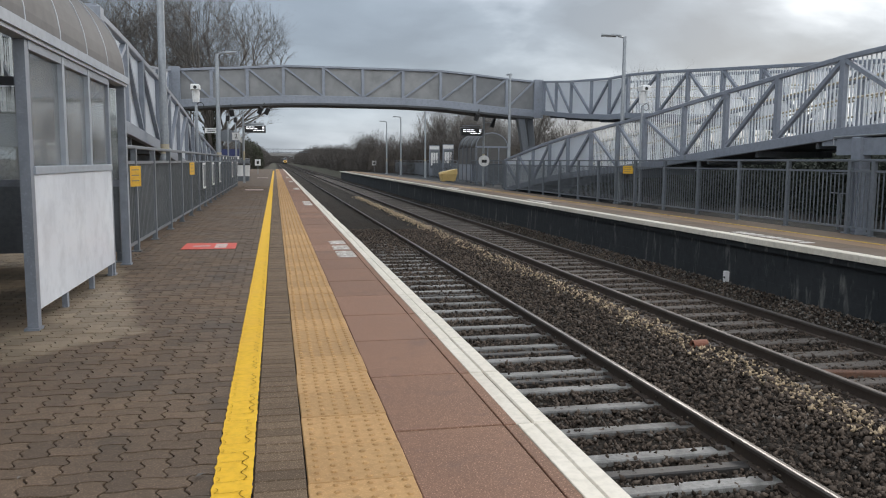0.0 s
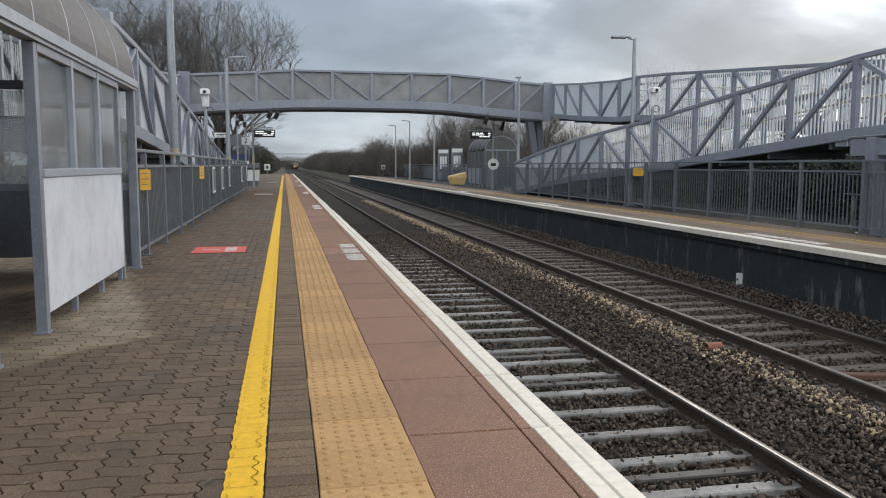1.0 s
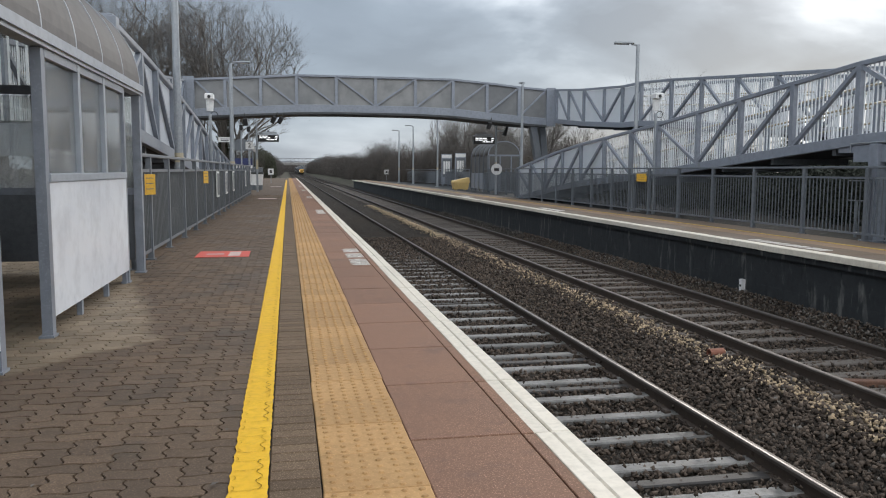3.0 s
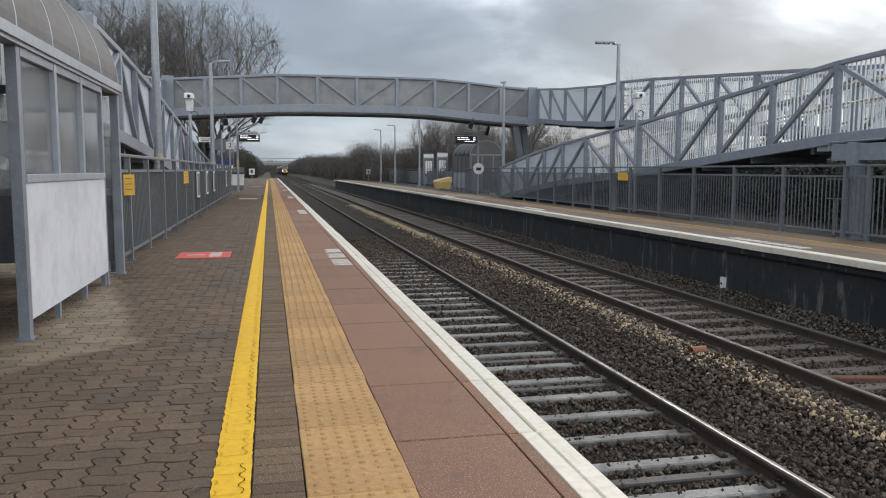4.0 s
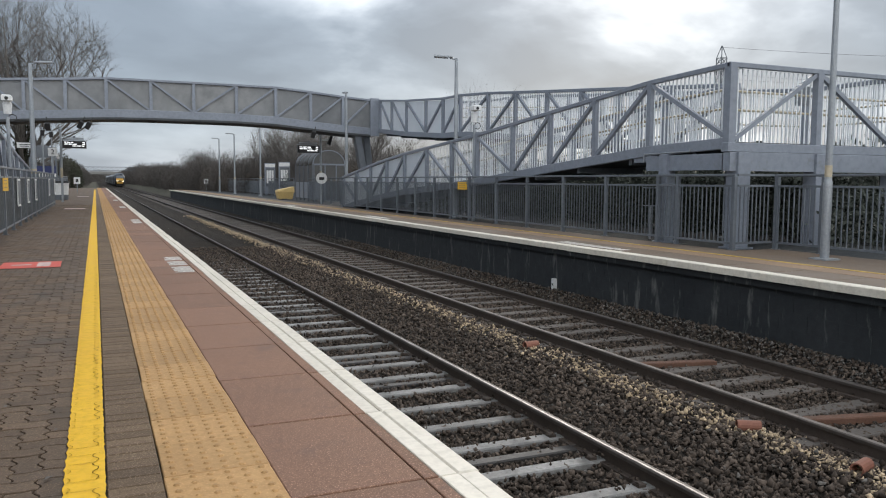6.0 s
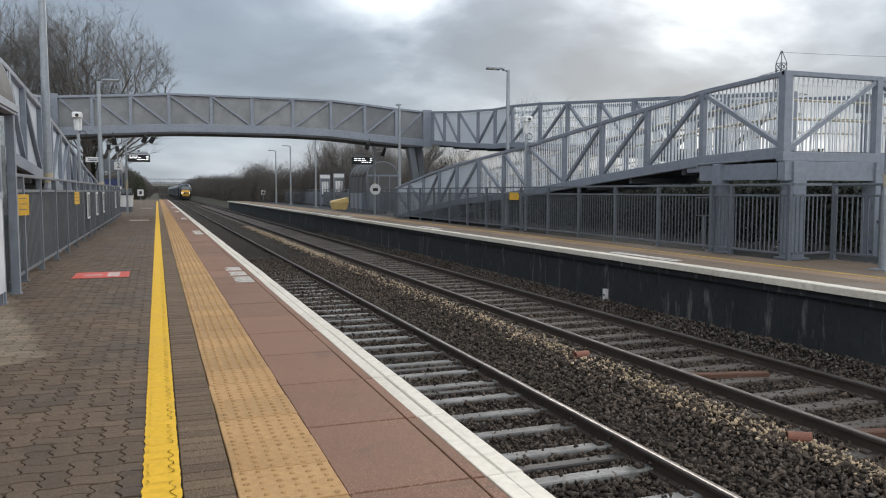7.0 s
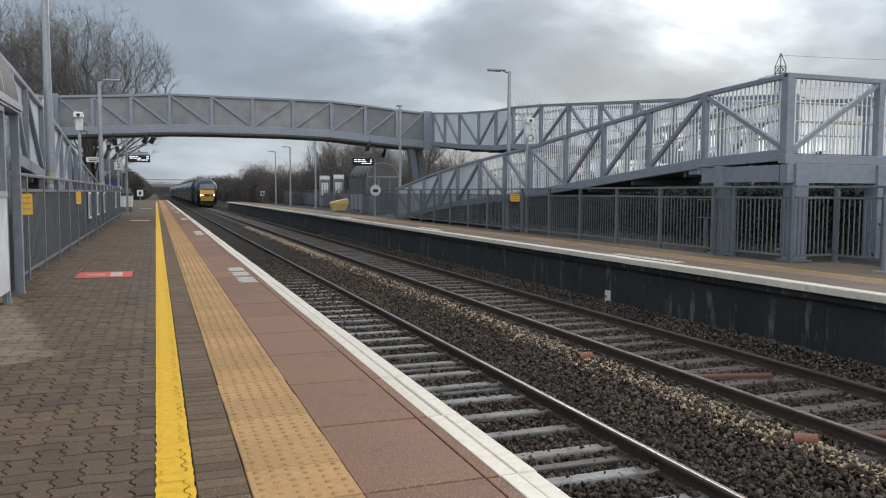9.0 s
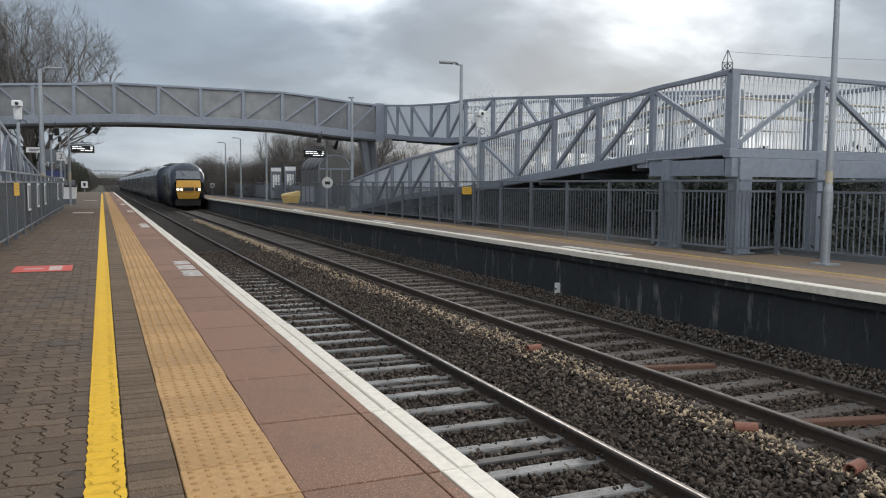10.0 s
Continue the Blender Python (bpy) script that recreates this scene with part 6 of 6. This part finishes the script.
def woods():
    rng = np.random.default_rng(21)
    out, stems, cores = [], Geo(), []
    rnd = random.Random(2)

    def shrub(x, y, h, w, n, width):
        out.append(twigs(rng, (x, y, -0.5), (w, w, h), n, 0.05 * h + 0.14, width))
        if y < 200:
            cores.append((x, y, h, w))
        for k in range(3):
            a = rnd.uniform(0, 6.28)
            stems.tube((x, y, -0.6), (x + math.cos(a) * w * 0.5, y + math.sin(a) * w * 0.5, h * 0.75), 0.09, 0.03, 4, False)

    # thicket behind the far platform
    for k in range(30):
        y = 56 + 2.3 * k
        shrub(16.5 - 0.05 * (y - 56) + rnd.uniform(-0.8, 1.2), y, rnd.uniform(3.0, 4.0) + 0.028 * (y - 56), 2.6, 6000, 0.011)
        shrub(21 + rnd.uniform(-1, 2), y + 1, rnd.uniform(3.8, 5.2), 3.2, 4000, 0.013)
    # line of trees on the right of the track, running away
    for k in range(46):
        y = 108 + 8.0 * k
        shrub(13.2 + rnd.uniform(-0.6, 1.2), y, (1.7 + 0.0225 * min(y, 260)) / 1.2 * rnd.uniform(0.82, 1.04), 3.0, 9000 if y < 200 else 4500, 0.012 + 0.00009 * y)
        shrub(19 + rnd.uniform(-1, 2), y + 3, (1.7 + 0.0225 * min(y, 260)) / 1.2, 4.5, 2600, 0.022)
    # left of the track beyond the platform
    for k in range(40):
        y = 118 + 9.0 * k
        shrub(-4.4 + rnd.uniform(-0.5, 0.5), y, rnd.uniform(4.2, 5.4), 2.3, 3000, 0.014 + 0.0001 * y)
        shrub(-10 + rnd.uniform(-1, 1), y, rnd.uniform(4.5, 6), 4, 2000, 0.025)
    for k in range(14):
        shrub(-8.5 + rnd.uniform(-0.8, 0.6), 60 + 4.2 * k, rnd.uniform(2.4, 3.6), 2.2, 3000, 0.012)
    for k in range(26):
        shrub(rnd.uniform(-90, -14), rnd.uniform(60, 160), rnd.uniform(5, 8), 5, 900, 0.05)
    # low scrub far behind the ramps, and round the open sides
    for k in range(60):
        shrub(rnd.uniform(36, 60), rnd.uniform(-10, 75), rnd.uniform(2.0, 3.4), 3.5, 1300, 0.03)
    for k in range(50):
        a = rnd.uniform(0, 6.28)
        x = 40 + 90 * math.cos(a) + rnd.uniform(-6, 6)
        if abs(x - 4) > 24:
            shrub(x, 20 + 120 * math.sin(a), rnd.uniform(4, 7), 6, 700, 0.06)
    lump = Geo()
    for x, y, h, w in cores:
        ring = []
        for zz, k in ((-0.6, 0.55), (h * 0.2, 0.60), (h * 0.38, 0.45), (h * 0.52, 0.22)):
            ring.append([(x + math.cos(a) * w * k * rnd.uniform(0.75, 1.05), y + math.sin(a) * w * k * rnd.uniform(0.75, 1.05), zz + rnd.uniform(-0.1, 0.1) * h) for a in np.linspace(0, 5.5, 8)])
        vs = [p for q in ring for p in q] + [(x, y, h * 0.58)]
        fs = [(j * 8 + i, j * 8 + (i + 1) % 8, j * 8 + 8 + (i + 1) % 8, j * 8 + 8 + i) for j in range(3) for i in range(8)]
        fs += [(24 + i, 24 + (i + 1) % 8, 32) for i in range(8)]
        lump.add(vs, fs)
    tagged(part("woodland_core", lump, M["thicket"]), "dense dark inside of the winter scrub", "woodland", "", "stuff")
    raw_mesh("woodland", np.concatenate(out), 3, M["wood"], "tangled bare winter scrub and trees along the line", "woodland")
    tagged(part("woodland_stems", stems, M["bark"]), "thin bare stems inside the winter scrub", "woodland", "", "stuff")
    # close of the view down the line
    far = [twigs(rng, (rnd.uniform(-60, 80), rnd.uniform(560, 700), -0.5), (14, 14, rnd.uniform(5, 8)), 900, 1.4, 0.08) for _ in range(70)]
    raw_mesh("distant_woods", np.concatenate(far), 3, M["wood"], "hazy line of distant bare woods", "woodland")
    # evergreen bush past the near platform's display
    lv = []
    for k in range(9):
        lv.append(leaves(rng, (-3.9 + rnd.uniform(-0.5, 0.6), 118 + 2.4 * k, 1.6 + rnd.uniform(-0.6, 1.4)), (1.9, 2.2, 2.4), 1500, 0.11))
    raw_mesh("evergreen_bush", np.concatenate(lv), 4, M["leaf_far"], "dark evergreen bushes beside the platform end", "bush")
    # hedge under and behind the far ramps
    lv = []
    for k in range(62):
        y = 2 + 0.72 * k
        lv.append(leaves(rng, (14.6 + rnd.uniform(-0.7, 0.6), y, 0.35 + rnd.uniform(-0.1, 0.15)), (1.3, 0.95, 0.85), 800, 0.06))
        lv.append(leaves(rng, (17.8 + rnd.uniform(-0.7, 0.6), y, 0.75 + rnd.uniform(-0.1, 0.3)), (1.4, 0.95, 1.25), 700, 0.08))
        lv.append(leaves(rng, (21.0 + rnd.uniform(-0.7, 0.6), y * 1.3, 0.9 + rnd.uniform(-0.2, 0.4)), (1.6, 1.2, 1.5), 400, 0.12))
    raw_mesh("hedge", np.concatenate(lv), 4, M["leaf"], "dark evergreen hedge under the access ramps", "hedge")
    # scrub under the left ramps
    lv = []
    for k in range(34):
        lv.append(leaves(rng, (-4.6 + rnd.uniform(-0.5, 0.5), 13.5 + 0.75 * k, 0.35), (1.0, 0.8, 0.8), 500, 0.06))
    raw_mesh("ramp_scrub", np.concatenate(lv), 4, M["leaf"], "dark scrub below the ramp behind the near fence", "bush")
    # ivy on the trunks behind the bridge
    lv = [leaves(rng, (-4.1 + 0.2 * math.sin(k), 55.8, 0.6 + 0.5 * k), (0.5, 0.5, 0.6), 260, 0.07) for k in range(8)]
    raw_mesh("trunk_ivy", np.concatenate(lv), 4, M["leaf_far"], "ivy clothing the trunk of the large bare tree", "ivy")


def fallen_leaves():
    """Dead leaves and grit along the near fence, and a few scraps on the paving."""
    rng = np.random.default_rng(31)
    n = 420
    y = 10.4 + 20 * rng.random(n) ** 1.5
    x = -1.80 + np.abs(rng.normal(0, 0.07, n))
    y[-26:], x[-26:] = rng.uniform(3, 12, 26), rng.uniform(-1.6, -0.3, 26)
    s = rng.uniform(0.010, 0.028, n)
    a = rng.uniform(0, 6.28, n)
    z = 0.006 + rng.uniform(0, 0.01, n)
    c, d = np.cos(a) * s, np.sin(a) * s
    v = np.stack([np.stack([x - c, y - d, z], 1), np.stack([x + d * 0.5, y - c * 0.5, z + 0.006], 1), np.stack([x + c, y + d, z], 1), np.stack([x - d * 0.5, y + c * 0.5, z + 0.004], 1)], 1)
    raw_mesh("leaf_litter", v.reshape(-1, 3), 4, M["twig"], "dead leaves and scraps on the paving by the fence", "leaves")


def distance():
    t = thing("signal_gantry", "grey lattice gantry spanning the tracks far down the line", "gantry")
    for z in (4.3, 5.5):
        for y in (299.5, 300.5):
            part("chord", Geo().beam((-8, y, z), (13, y, z), 0.16, 0.16), M["steel_dark"], t)
    for k in range(14):
        x = -8 + 1.5 * k
        part("lattice", Geo().beam((x, 299.5, 4.3), (x + 1.5, 299.5, 5.5), 0.10, 0.10, up=(0, 1, 0)).beam((x + 1.5, 299.5, 4.3), (x + 1.5, 299.5, 5.5), 0.10, 0.10, up=(0, 1, 0)), M["steel_dark"], t)
    for x in (-7.6, 12.6):
        part("leg", Geo().box(x - 0.25, x + 0.25, 299.6, 300.4, -1.2, 5.5), M["steel_dark"], t)
    t = thing("road_bridge", "pale concrete road bridge at the end of the straight", "bridge")
    part("deck", Geo().box(-30, 40, 520, 530, 4.4, 6.0, 0.05), M["concrete"], t)
    for x in (-9, 14):
        part("abutment", Geo().box(x - 2, x + 2, 520.5, 529.5, -1.3, 4.39), M["concrete"], t)
    # pylon
    t = thing("pylon", "distant grey lattice electricity pylon", "pylon", "", (216.5, 231, -0.5))
    def half(z):
        return 4.2 - 2.9 * min(z, 40) / 40 if z < 40 else 1.3 - 1.2 * max(0, z - 48.5) / 4.5
    levels = [0, 8, 15, 21, 27, 32, 36, 40, 43, 46, 48.5, 53]
    legs, lat = Geo(), Geo()
    cs = [(-1, -1), (1, -1), (1, 1), (-1, 1)]
    for za, zb in zip(levels, levels[1:]):
        a, b = half(za), half(zb)
        for i in range(4):
            p, q = cs[i], cs[(i + 1) % 4]
            legs.beam((p[0] * a, p[1] * a, za), (p[0] * b, p[1] * b, zb), 0.26, 0.26)
            lat.beam((p[0] * a, p[1] * a, za), (q[0] * b, q[1] * b, zb), 0.14, 0.14)
            lat.beam((q[0] * a, q[1] * a, za), (p[0] * b, p[1] * b, zb), 0.14, 0.14)
            lat.beam((p[0] * b, p[1] * b, zb), (q[0] * b, q[1] * b, zb), 0.14, 0.14)
    part("legs", legs, M["steel_dark"], t)
    part("lattice", lat, M["steel_dark"], t)
    ax = Vector((0.72, -0.69, 0)).normalized()
    for z, w in ((44.5, 7.5), (37, 9.0), (30, 7.5)):
        for s in (-1, 1):
            e = ax * (w * s) + Vector((0, 0, z - 0.3))
            part("arm", Geo().beam(tuple(ax * s * 0.8 + Vector((0, 0, z + 1.4))), tuple(e), 0.2, 0.2).beam(tuple(ax * s * 0.8 + Vector((0, 0, z - 0.6))), tuple(e), 0.2, 0.2), M["steel_dark"], t)
            part("insulator", Geo().tube(tuple(e), tuple(e - Vector((0, 0, 2.4))), 0.14, 0.14, 6), M["steel_dark"], t)
    for off, z in ((7.5, 41.8), (-7.5, 41.8), (0, 52.5), (9, 34.3)):
        c = thing("power_line", "thin overhead power line", "cable", "power lines")
        pa = Vector((216.5, 231, -0.5)) + ax * off + Vector((0, 0, z))
        pb = pa + Vector((255, -150, 4))
        pts = []
        for k in range(25):
            f = k / 24
            p = pa.lerp(pb, f)
            pts.append((p.x, p.y, p.z - 30 * f * (1 - f)))
        part("wire", Geo().path(pts, 0.05, 5), M["black"], c)


# ---------------------------------------------------------------- the train and the bird
def profile(w, zb, zt, shoulder, n=7):
    """Half-round topped cross-section, from lower left over the roof to lower right."""
    zs = min(shoulder, zt - 0.25)
    pts = [(-w * 0.93, zb), (-w, zb + 0.35), (-w, zs)]
    for i in range(1, n):
        a = math.pi * i / n
        pts.append((-w * math.cos(a) * (1 if abs(math.cos(a)) < 0.9 else 0.985), zs + (zt - zs) * math.sin(a) ** 0.8))
    pts += [(w, zs), (w, zb + 0.35), (w * 0.93, zb)]
    return pts


def loft(sections):
    g = Geo()
    n = len(sections[0][1])
    for y, pr in sections:
        g.v.extend((x, y, z) for x, z in pr)
    for j in range(len(sections) - 1):
        g.f.extend((j * n + i, j * n + (i + 1) % n, (j + 1) * n + (i + 1) % n, (j + 1) * n + i) for i in range(n))
    g.f.append(tuple(range(n)))
    g.f.append(tuple(range((len(sections) - 1) * n + n - 1, (len(sections) - 1) * n - 1, -1)))
    return g


def bogie(parent, y):
    b = part("bogie", Geo().box(-1.15, 1.15, y - 1.7, y + 1.7, 0.30, 0.75, 0.05), M["train_under"], parent)
    for yy in (y - 1.3, y + 1.3):
        for x in (-0.76, 0.76):
            part("wheel", Geo().tube((x - 0.06, yy, 0.46), (x + 0.06, yy, 0.46), 0.46, 0.46, 18), M["train_under"], b)


def power_car(parent, y0, turn):
    """A streamlined power car; its nose is at y0 and points towards -y (turn=1) or +y (turn=-1)."""
    def S(y):
        return y0 + turn * y
    sec = [(0.0, 1.10, 1.42, 2.42), (0.10, 1.22, 1.32, 2.50), (0.35, 1.29, 0.95, 2.78), (0.8, 1.34, 0.48, 3.22), (1.3, 1.36, 0.48, 3.56), (2.0, 1.37, 0.48, 3.80), (3.0, 1.37, 0.48, 3.88), (17.3, 1.37, 0.48, 3.88)]
    secs = [(S(y), profile(w, zb, zt, 2.9)) for y, w, zb, zt in sec]
    body = part("power_car_body", loft(secs), M["train_body"], parent, "dark blue streamlined power car body", True)
    # yellow front
    def slab(pts, th):
        g = Geo()
        m = len(pts)
        g.add([(x, S(y), z) for x, y, z in pts] + [(x, S(y + th), z) for x, y, z in pts], [tuple(range(m)), tuple(range(2 * m - 1, m - 1, -1))] + [(i, (i + 1) % m, m + (i + 1) % m, m + i) for i in range(m)])
        return g
    part("lower_nose", slab([(-0.80, 0.26, 0.86), (0.80, 0.26, 0.86), (0.95, -0.015, 1.47), (-0.95, -0.015, 1.47)], 0.10), M["train_yellow"], body, "dull yellow lower nose")
    part("yellow_nose", slab([(-0.96, -0.02, 1.48), (0.96, -0.02, 1.48), (0.97, -0.02, 2.0), (0.92, -0.02, 2.38), (-0.92, -0.02, 2.38), (-0.97, -0.02, 2.0)], 0.12), M["train_yellow"], body, "yellow warning panel")
    part("windscreen", slab([(-0.98, 0.02, 2.50), (0.98, 0.02, 2.50), (0.88, 0.66, 3.17), (-0.88, 0.66, 3.17)], 0.03), M["train_glass"], body)
    part("wiper", slab([(-0.30, 0.20, 2.76), (-0.26, 0.20, 2.76), (-0.55, 0.55, 3.12), (-0.58, 0.55, 3.12)], 0.02), M["black"], body)
    part("grille", slab([(-0.42, -0.03, 1.50), (0.42, -0.03, 1.50), (0.42, -0.03, 1.80), (-0.42, -0.03, 1.80)], 0.02), M["black"], body)
    for s in (-1, 1):
        h = part("lamp_cluster", Geo().box(s * 0.72 - 0.20, s * 0.72 + 0.20, min(S(-0.05), S(-0.02)), max(S(-0.05), S(-0.02)), 1.50, 1.78, 0.01), M["train_under"], body)
        part("headlamp", Geo().tube((s * 0.84, S(-0.09), 1.64), (s * 0.84, S(-0.05), 1.64), 0.085, 0.085, 14), M["lamp_on"] if turn == 1 else M["terracotta"], h)
        if s == -1:
            part("marker_lamp", Geo().tube((s * 0.58, S(-0.075), 1.62), (s * 0.58, S(-0.05), 1.62), 0.07, 0.07, 12), M["lamp_on"], h)
    part("buffer_beam", Geo().box(-1.0, 1.0, min(S(0.40), S(0.9)), max(S(0.40), S(0.9)), 0.30, 0.81, 0.03), M["train_under"], body)
    part("coupler", Geo().tube((0, S(-0.18), 0.75), (0, S(0.1), 0.75), 0.12, 0.12, 10), M["train_under"], body)
    part("roof_grille", Geo().box(-0.9, 0.9, min(S(6), S(15)), max(S(6), S(15)), 3.80, 3.93, 0.02), M["train_roof"], body)
    part("cab_door", Geo().box(-1.382, -1.37, min(S(2.6), S(3.3)), max(S(2.6), S(3.3)), 1.1, 2.9), M["train_glass"], body)
    part("side_louvre", Geo().box(-1.384, -1.372, min(S(5.5), S(9.5)), max(S(5.5), S(9.5)), 1.9, 2.8), M["train_under"], body)
    part("underframe", Geo().box(-1.05, 1.05, min(S(5.8), S(11.5)), max(S(5.8), S(11.5)), 0.30, 0.9, 0.04), M["train_under"], body)
    bogie(parent, S(3.4)), bogie(parent, S(13.9))


def train():
    t = thing("express_train", "dark blue express train with a yellow nose and lit headlamps", "train")
    power_car(t, 0.0, 1)
    win = Geo().box(-0.006, 0.006, -0.62, 0.62, 0, 0.72, 0.004).mesh("window", M["train_glass"])
    pr = profile(1.37, 0.62, 3.86, 2.95)
    coach = loft([(0, pr), (22.6, pr)]).mesh("coach_body", M["train_coach"], False)
    roofp = [(x * 1.004, z + 0.012) for x, z in pr if z > 3.2]
    for k in range(8):
        y = 17.9 + 23.2 * k
        c = part("coach_body", coach, None, t, "slate blue passenger coach", at=(0, y, 0))
        g = Geo()
        m = len(roofp)
        g.add([(x, yy, z) for yy in (0.05, 22.55) for x, z in roofp], [(i, i + 1, m + i + 1, m + i) for i in range(m - 1)])
        part("roof_skin", g, M["train_roof"], c, "grey coach roof", True)
        for i in range(9):
            for s in (-1, 1):
                part("window", win, None, c, at=(s * 1.374, 2.6 + 2.2 * i, 2.0))
        part("gangway", Geo().box(-0.8, 0.8, -0.55, -0.01, 0.9, 3.2), M["train_under"], c)
        part("underframe", Geo().box(-1.1, 1.1, 5.5, 17.0, 0.28, 0.62, 0.03), M["train_under"], c)
        bogie(t, y + 3.0), bogie(t, y + 19.6)
    power_car(t, 17.9 + 23.2 * 8 + 17.4, -1)
    t.location = (6.352, 508, RAIL_Z)
    return t


def bird():
    t = thing("bird", "small black bird in flight", "bird")
    g = Geo().tube((0, -0.16, 0), (0, 0.05, 0.01), 0.03, 0.07, 8).tube((0, 0.05, 0.01), (0, 0.24, 0), 0.07, 0.015, 8)
    part("body", g, M["black"], t, "", True)
    ws = []
    for s in (-1, 1):
        w = part("wing", Geo().add([(0, 0.08, 0), (s * 0.22, 0.10, 0.0), (s * 0.42, -0.02, 0.0), (s * 0.20, -0.09, 0), (0, -0.06, 0), (0, 0.02, 0.02), (s * 0.2, 0.02, 0.015)],
                                   [(0, 1, 6, 5), (1, 2, 6), (2, 3, 6), (3, 4, 5, 6), (4, 3, 2, 1, 0)]), M["black"], t)
        ws.append((w, s))
    return t, ws


def motions():
    rows = []
    for k in range(21):
        s = 0.5 * k
        rows.append((s, pose(6.352, 199.5 - 44.06 * (s - 7.0), RAIL_Z)))
    walk(express, rows)
    flight = [(0.0, (-22, 62, 13.5), -75), (3.0, (-6, 61, 12.0), -75), (4.1, (1.0, 60, 10.4), -75), (4.5, (3.3, 60, 10.0), -75), (4.9, (6.6, 60, 9.15), -80), (5.3, (9.7, 60, 8.45), -80), (5.8, (14, 61, 6.8), -80), (10.0, (60, 75, 3.5), -75)]
    walk(small_bird, [(a, pose(*p, 0, 0, r)) for a, p, r in flight])
    for w, s in wings:
        walk(w, [(0.15 * k, pose(0, 0, 0, 0, s * (-32 if k % 2 else 28), 0)) for k in range(68)] )


# ---------------------------------------------------------------- build
ground()
ballast_bed()
rails()
footbridge()
fences()
poles()
near_shelter()
far_shelter()
far_left_shelter()
platform_clutter()
trackside()
bare_tree("large bare winter tree behind the near ramp", -4.2, 56, 14.0, 3, levels=5, wide=0.385, kids=(3, 4), limbs=17)
bare_tree("large bare winter tree beside its neighbour", -10.8, 58, 15.0, 11, levels=5, wide=0.37, kids=(3, 4), limbs=14)
bare_tree("bare winter tree beyond the ramp and its neighbours", -15.5, 54, 16.5, 17, kids=(4, 6))
bare_tree("bare tree behind the far ramps", 24.0, 46, 8.3, 23, levels=3, kids=(5, 7))
for k_, (x_, y_, h_) in enumerate(((17, 66, 8.0), (19, 72, 9.0), (17.5, 79, 9.0), (20, 86, 10), (18.5, 93, 9.5), (16.2, 60, 6.5), (20.5, 62, 8.0))):
    bare_tree("slender bare tree in the scrub behind the far platform", x_, y_, h_, 40 + k_, levels=3, wide=0.26, kids=(5, 7))
woods()
fallen_leaves()
distance()
express = train()
small_bird, wings = bird()
sleepers()
stones("loose_stones", 88000, M["stone"], "loose dark ballast stones on the track bed", (1.35, 7.95, 1.6, 26), (0.010, 0.025), 3)
stones("wall_stones", 5500, M["stone_mid"], "grey-brown ballast heaped against the far platform wall", (7.2, 7.95, 2.0, 40), (0.008, 0.019), 6, lift=0.006)
stones("stone_flecks", 2600, M["stone_mid"], "paler chips strewn over the dark ballast", (1.5, 7.9, 1.6, 26), (0.008, 0.022), 5, lift=0.006)
stones("sleeper_stones", 1500, M["stone"], "ballast stones strewn on the concrete sleepers", (1.6, 4.0, 2.0, 24), (0.006, 0.018), 17, lambda r, n, Y: np.where(r.random(n) < 0.55, 2.80 + np.sign(r.random(n) - 0.5) * (0.75 + r.normal(0, 0.16, n)), r.uniform(1.6, 4.0, n)), 0.078, True)
stones("pale_stones", 8500, M["stone_pale"], "strip of pale newer ballast beside the further track", (4.8, 5.4, 2.0, 50), (0.009, 0.022), 9, lambda r, n, Y: 5.13 + r.normal(0, 0.17, n) * (0.75 + 0.5 * np.sin(Y * 1.3) ** 2))
near_platform()
far_platform()
motions()
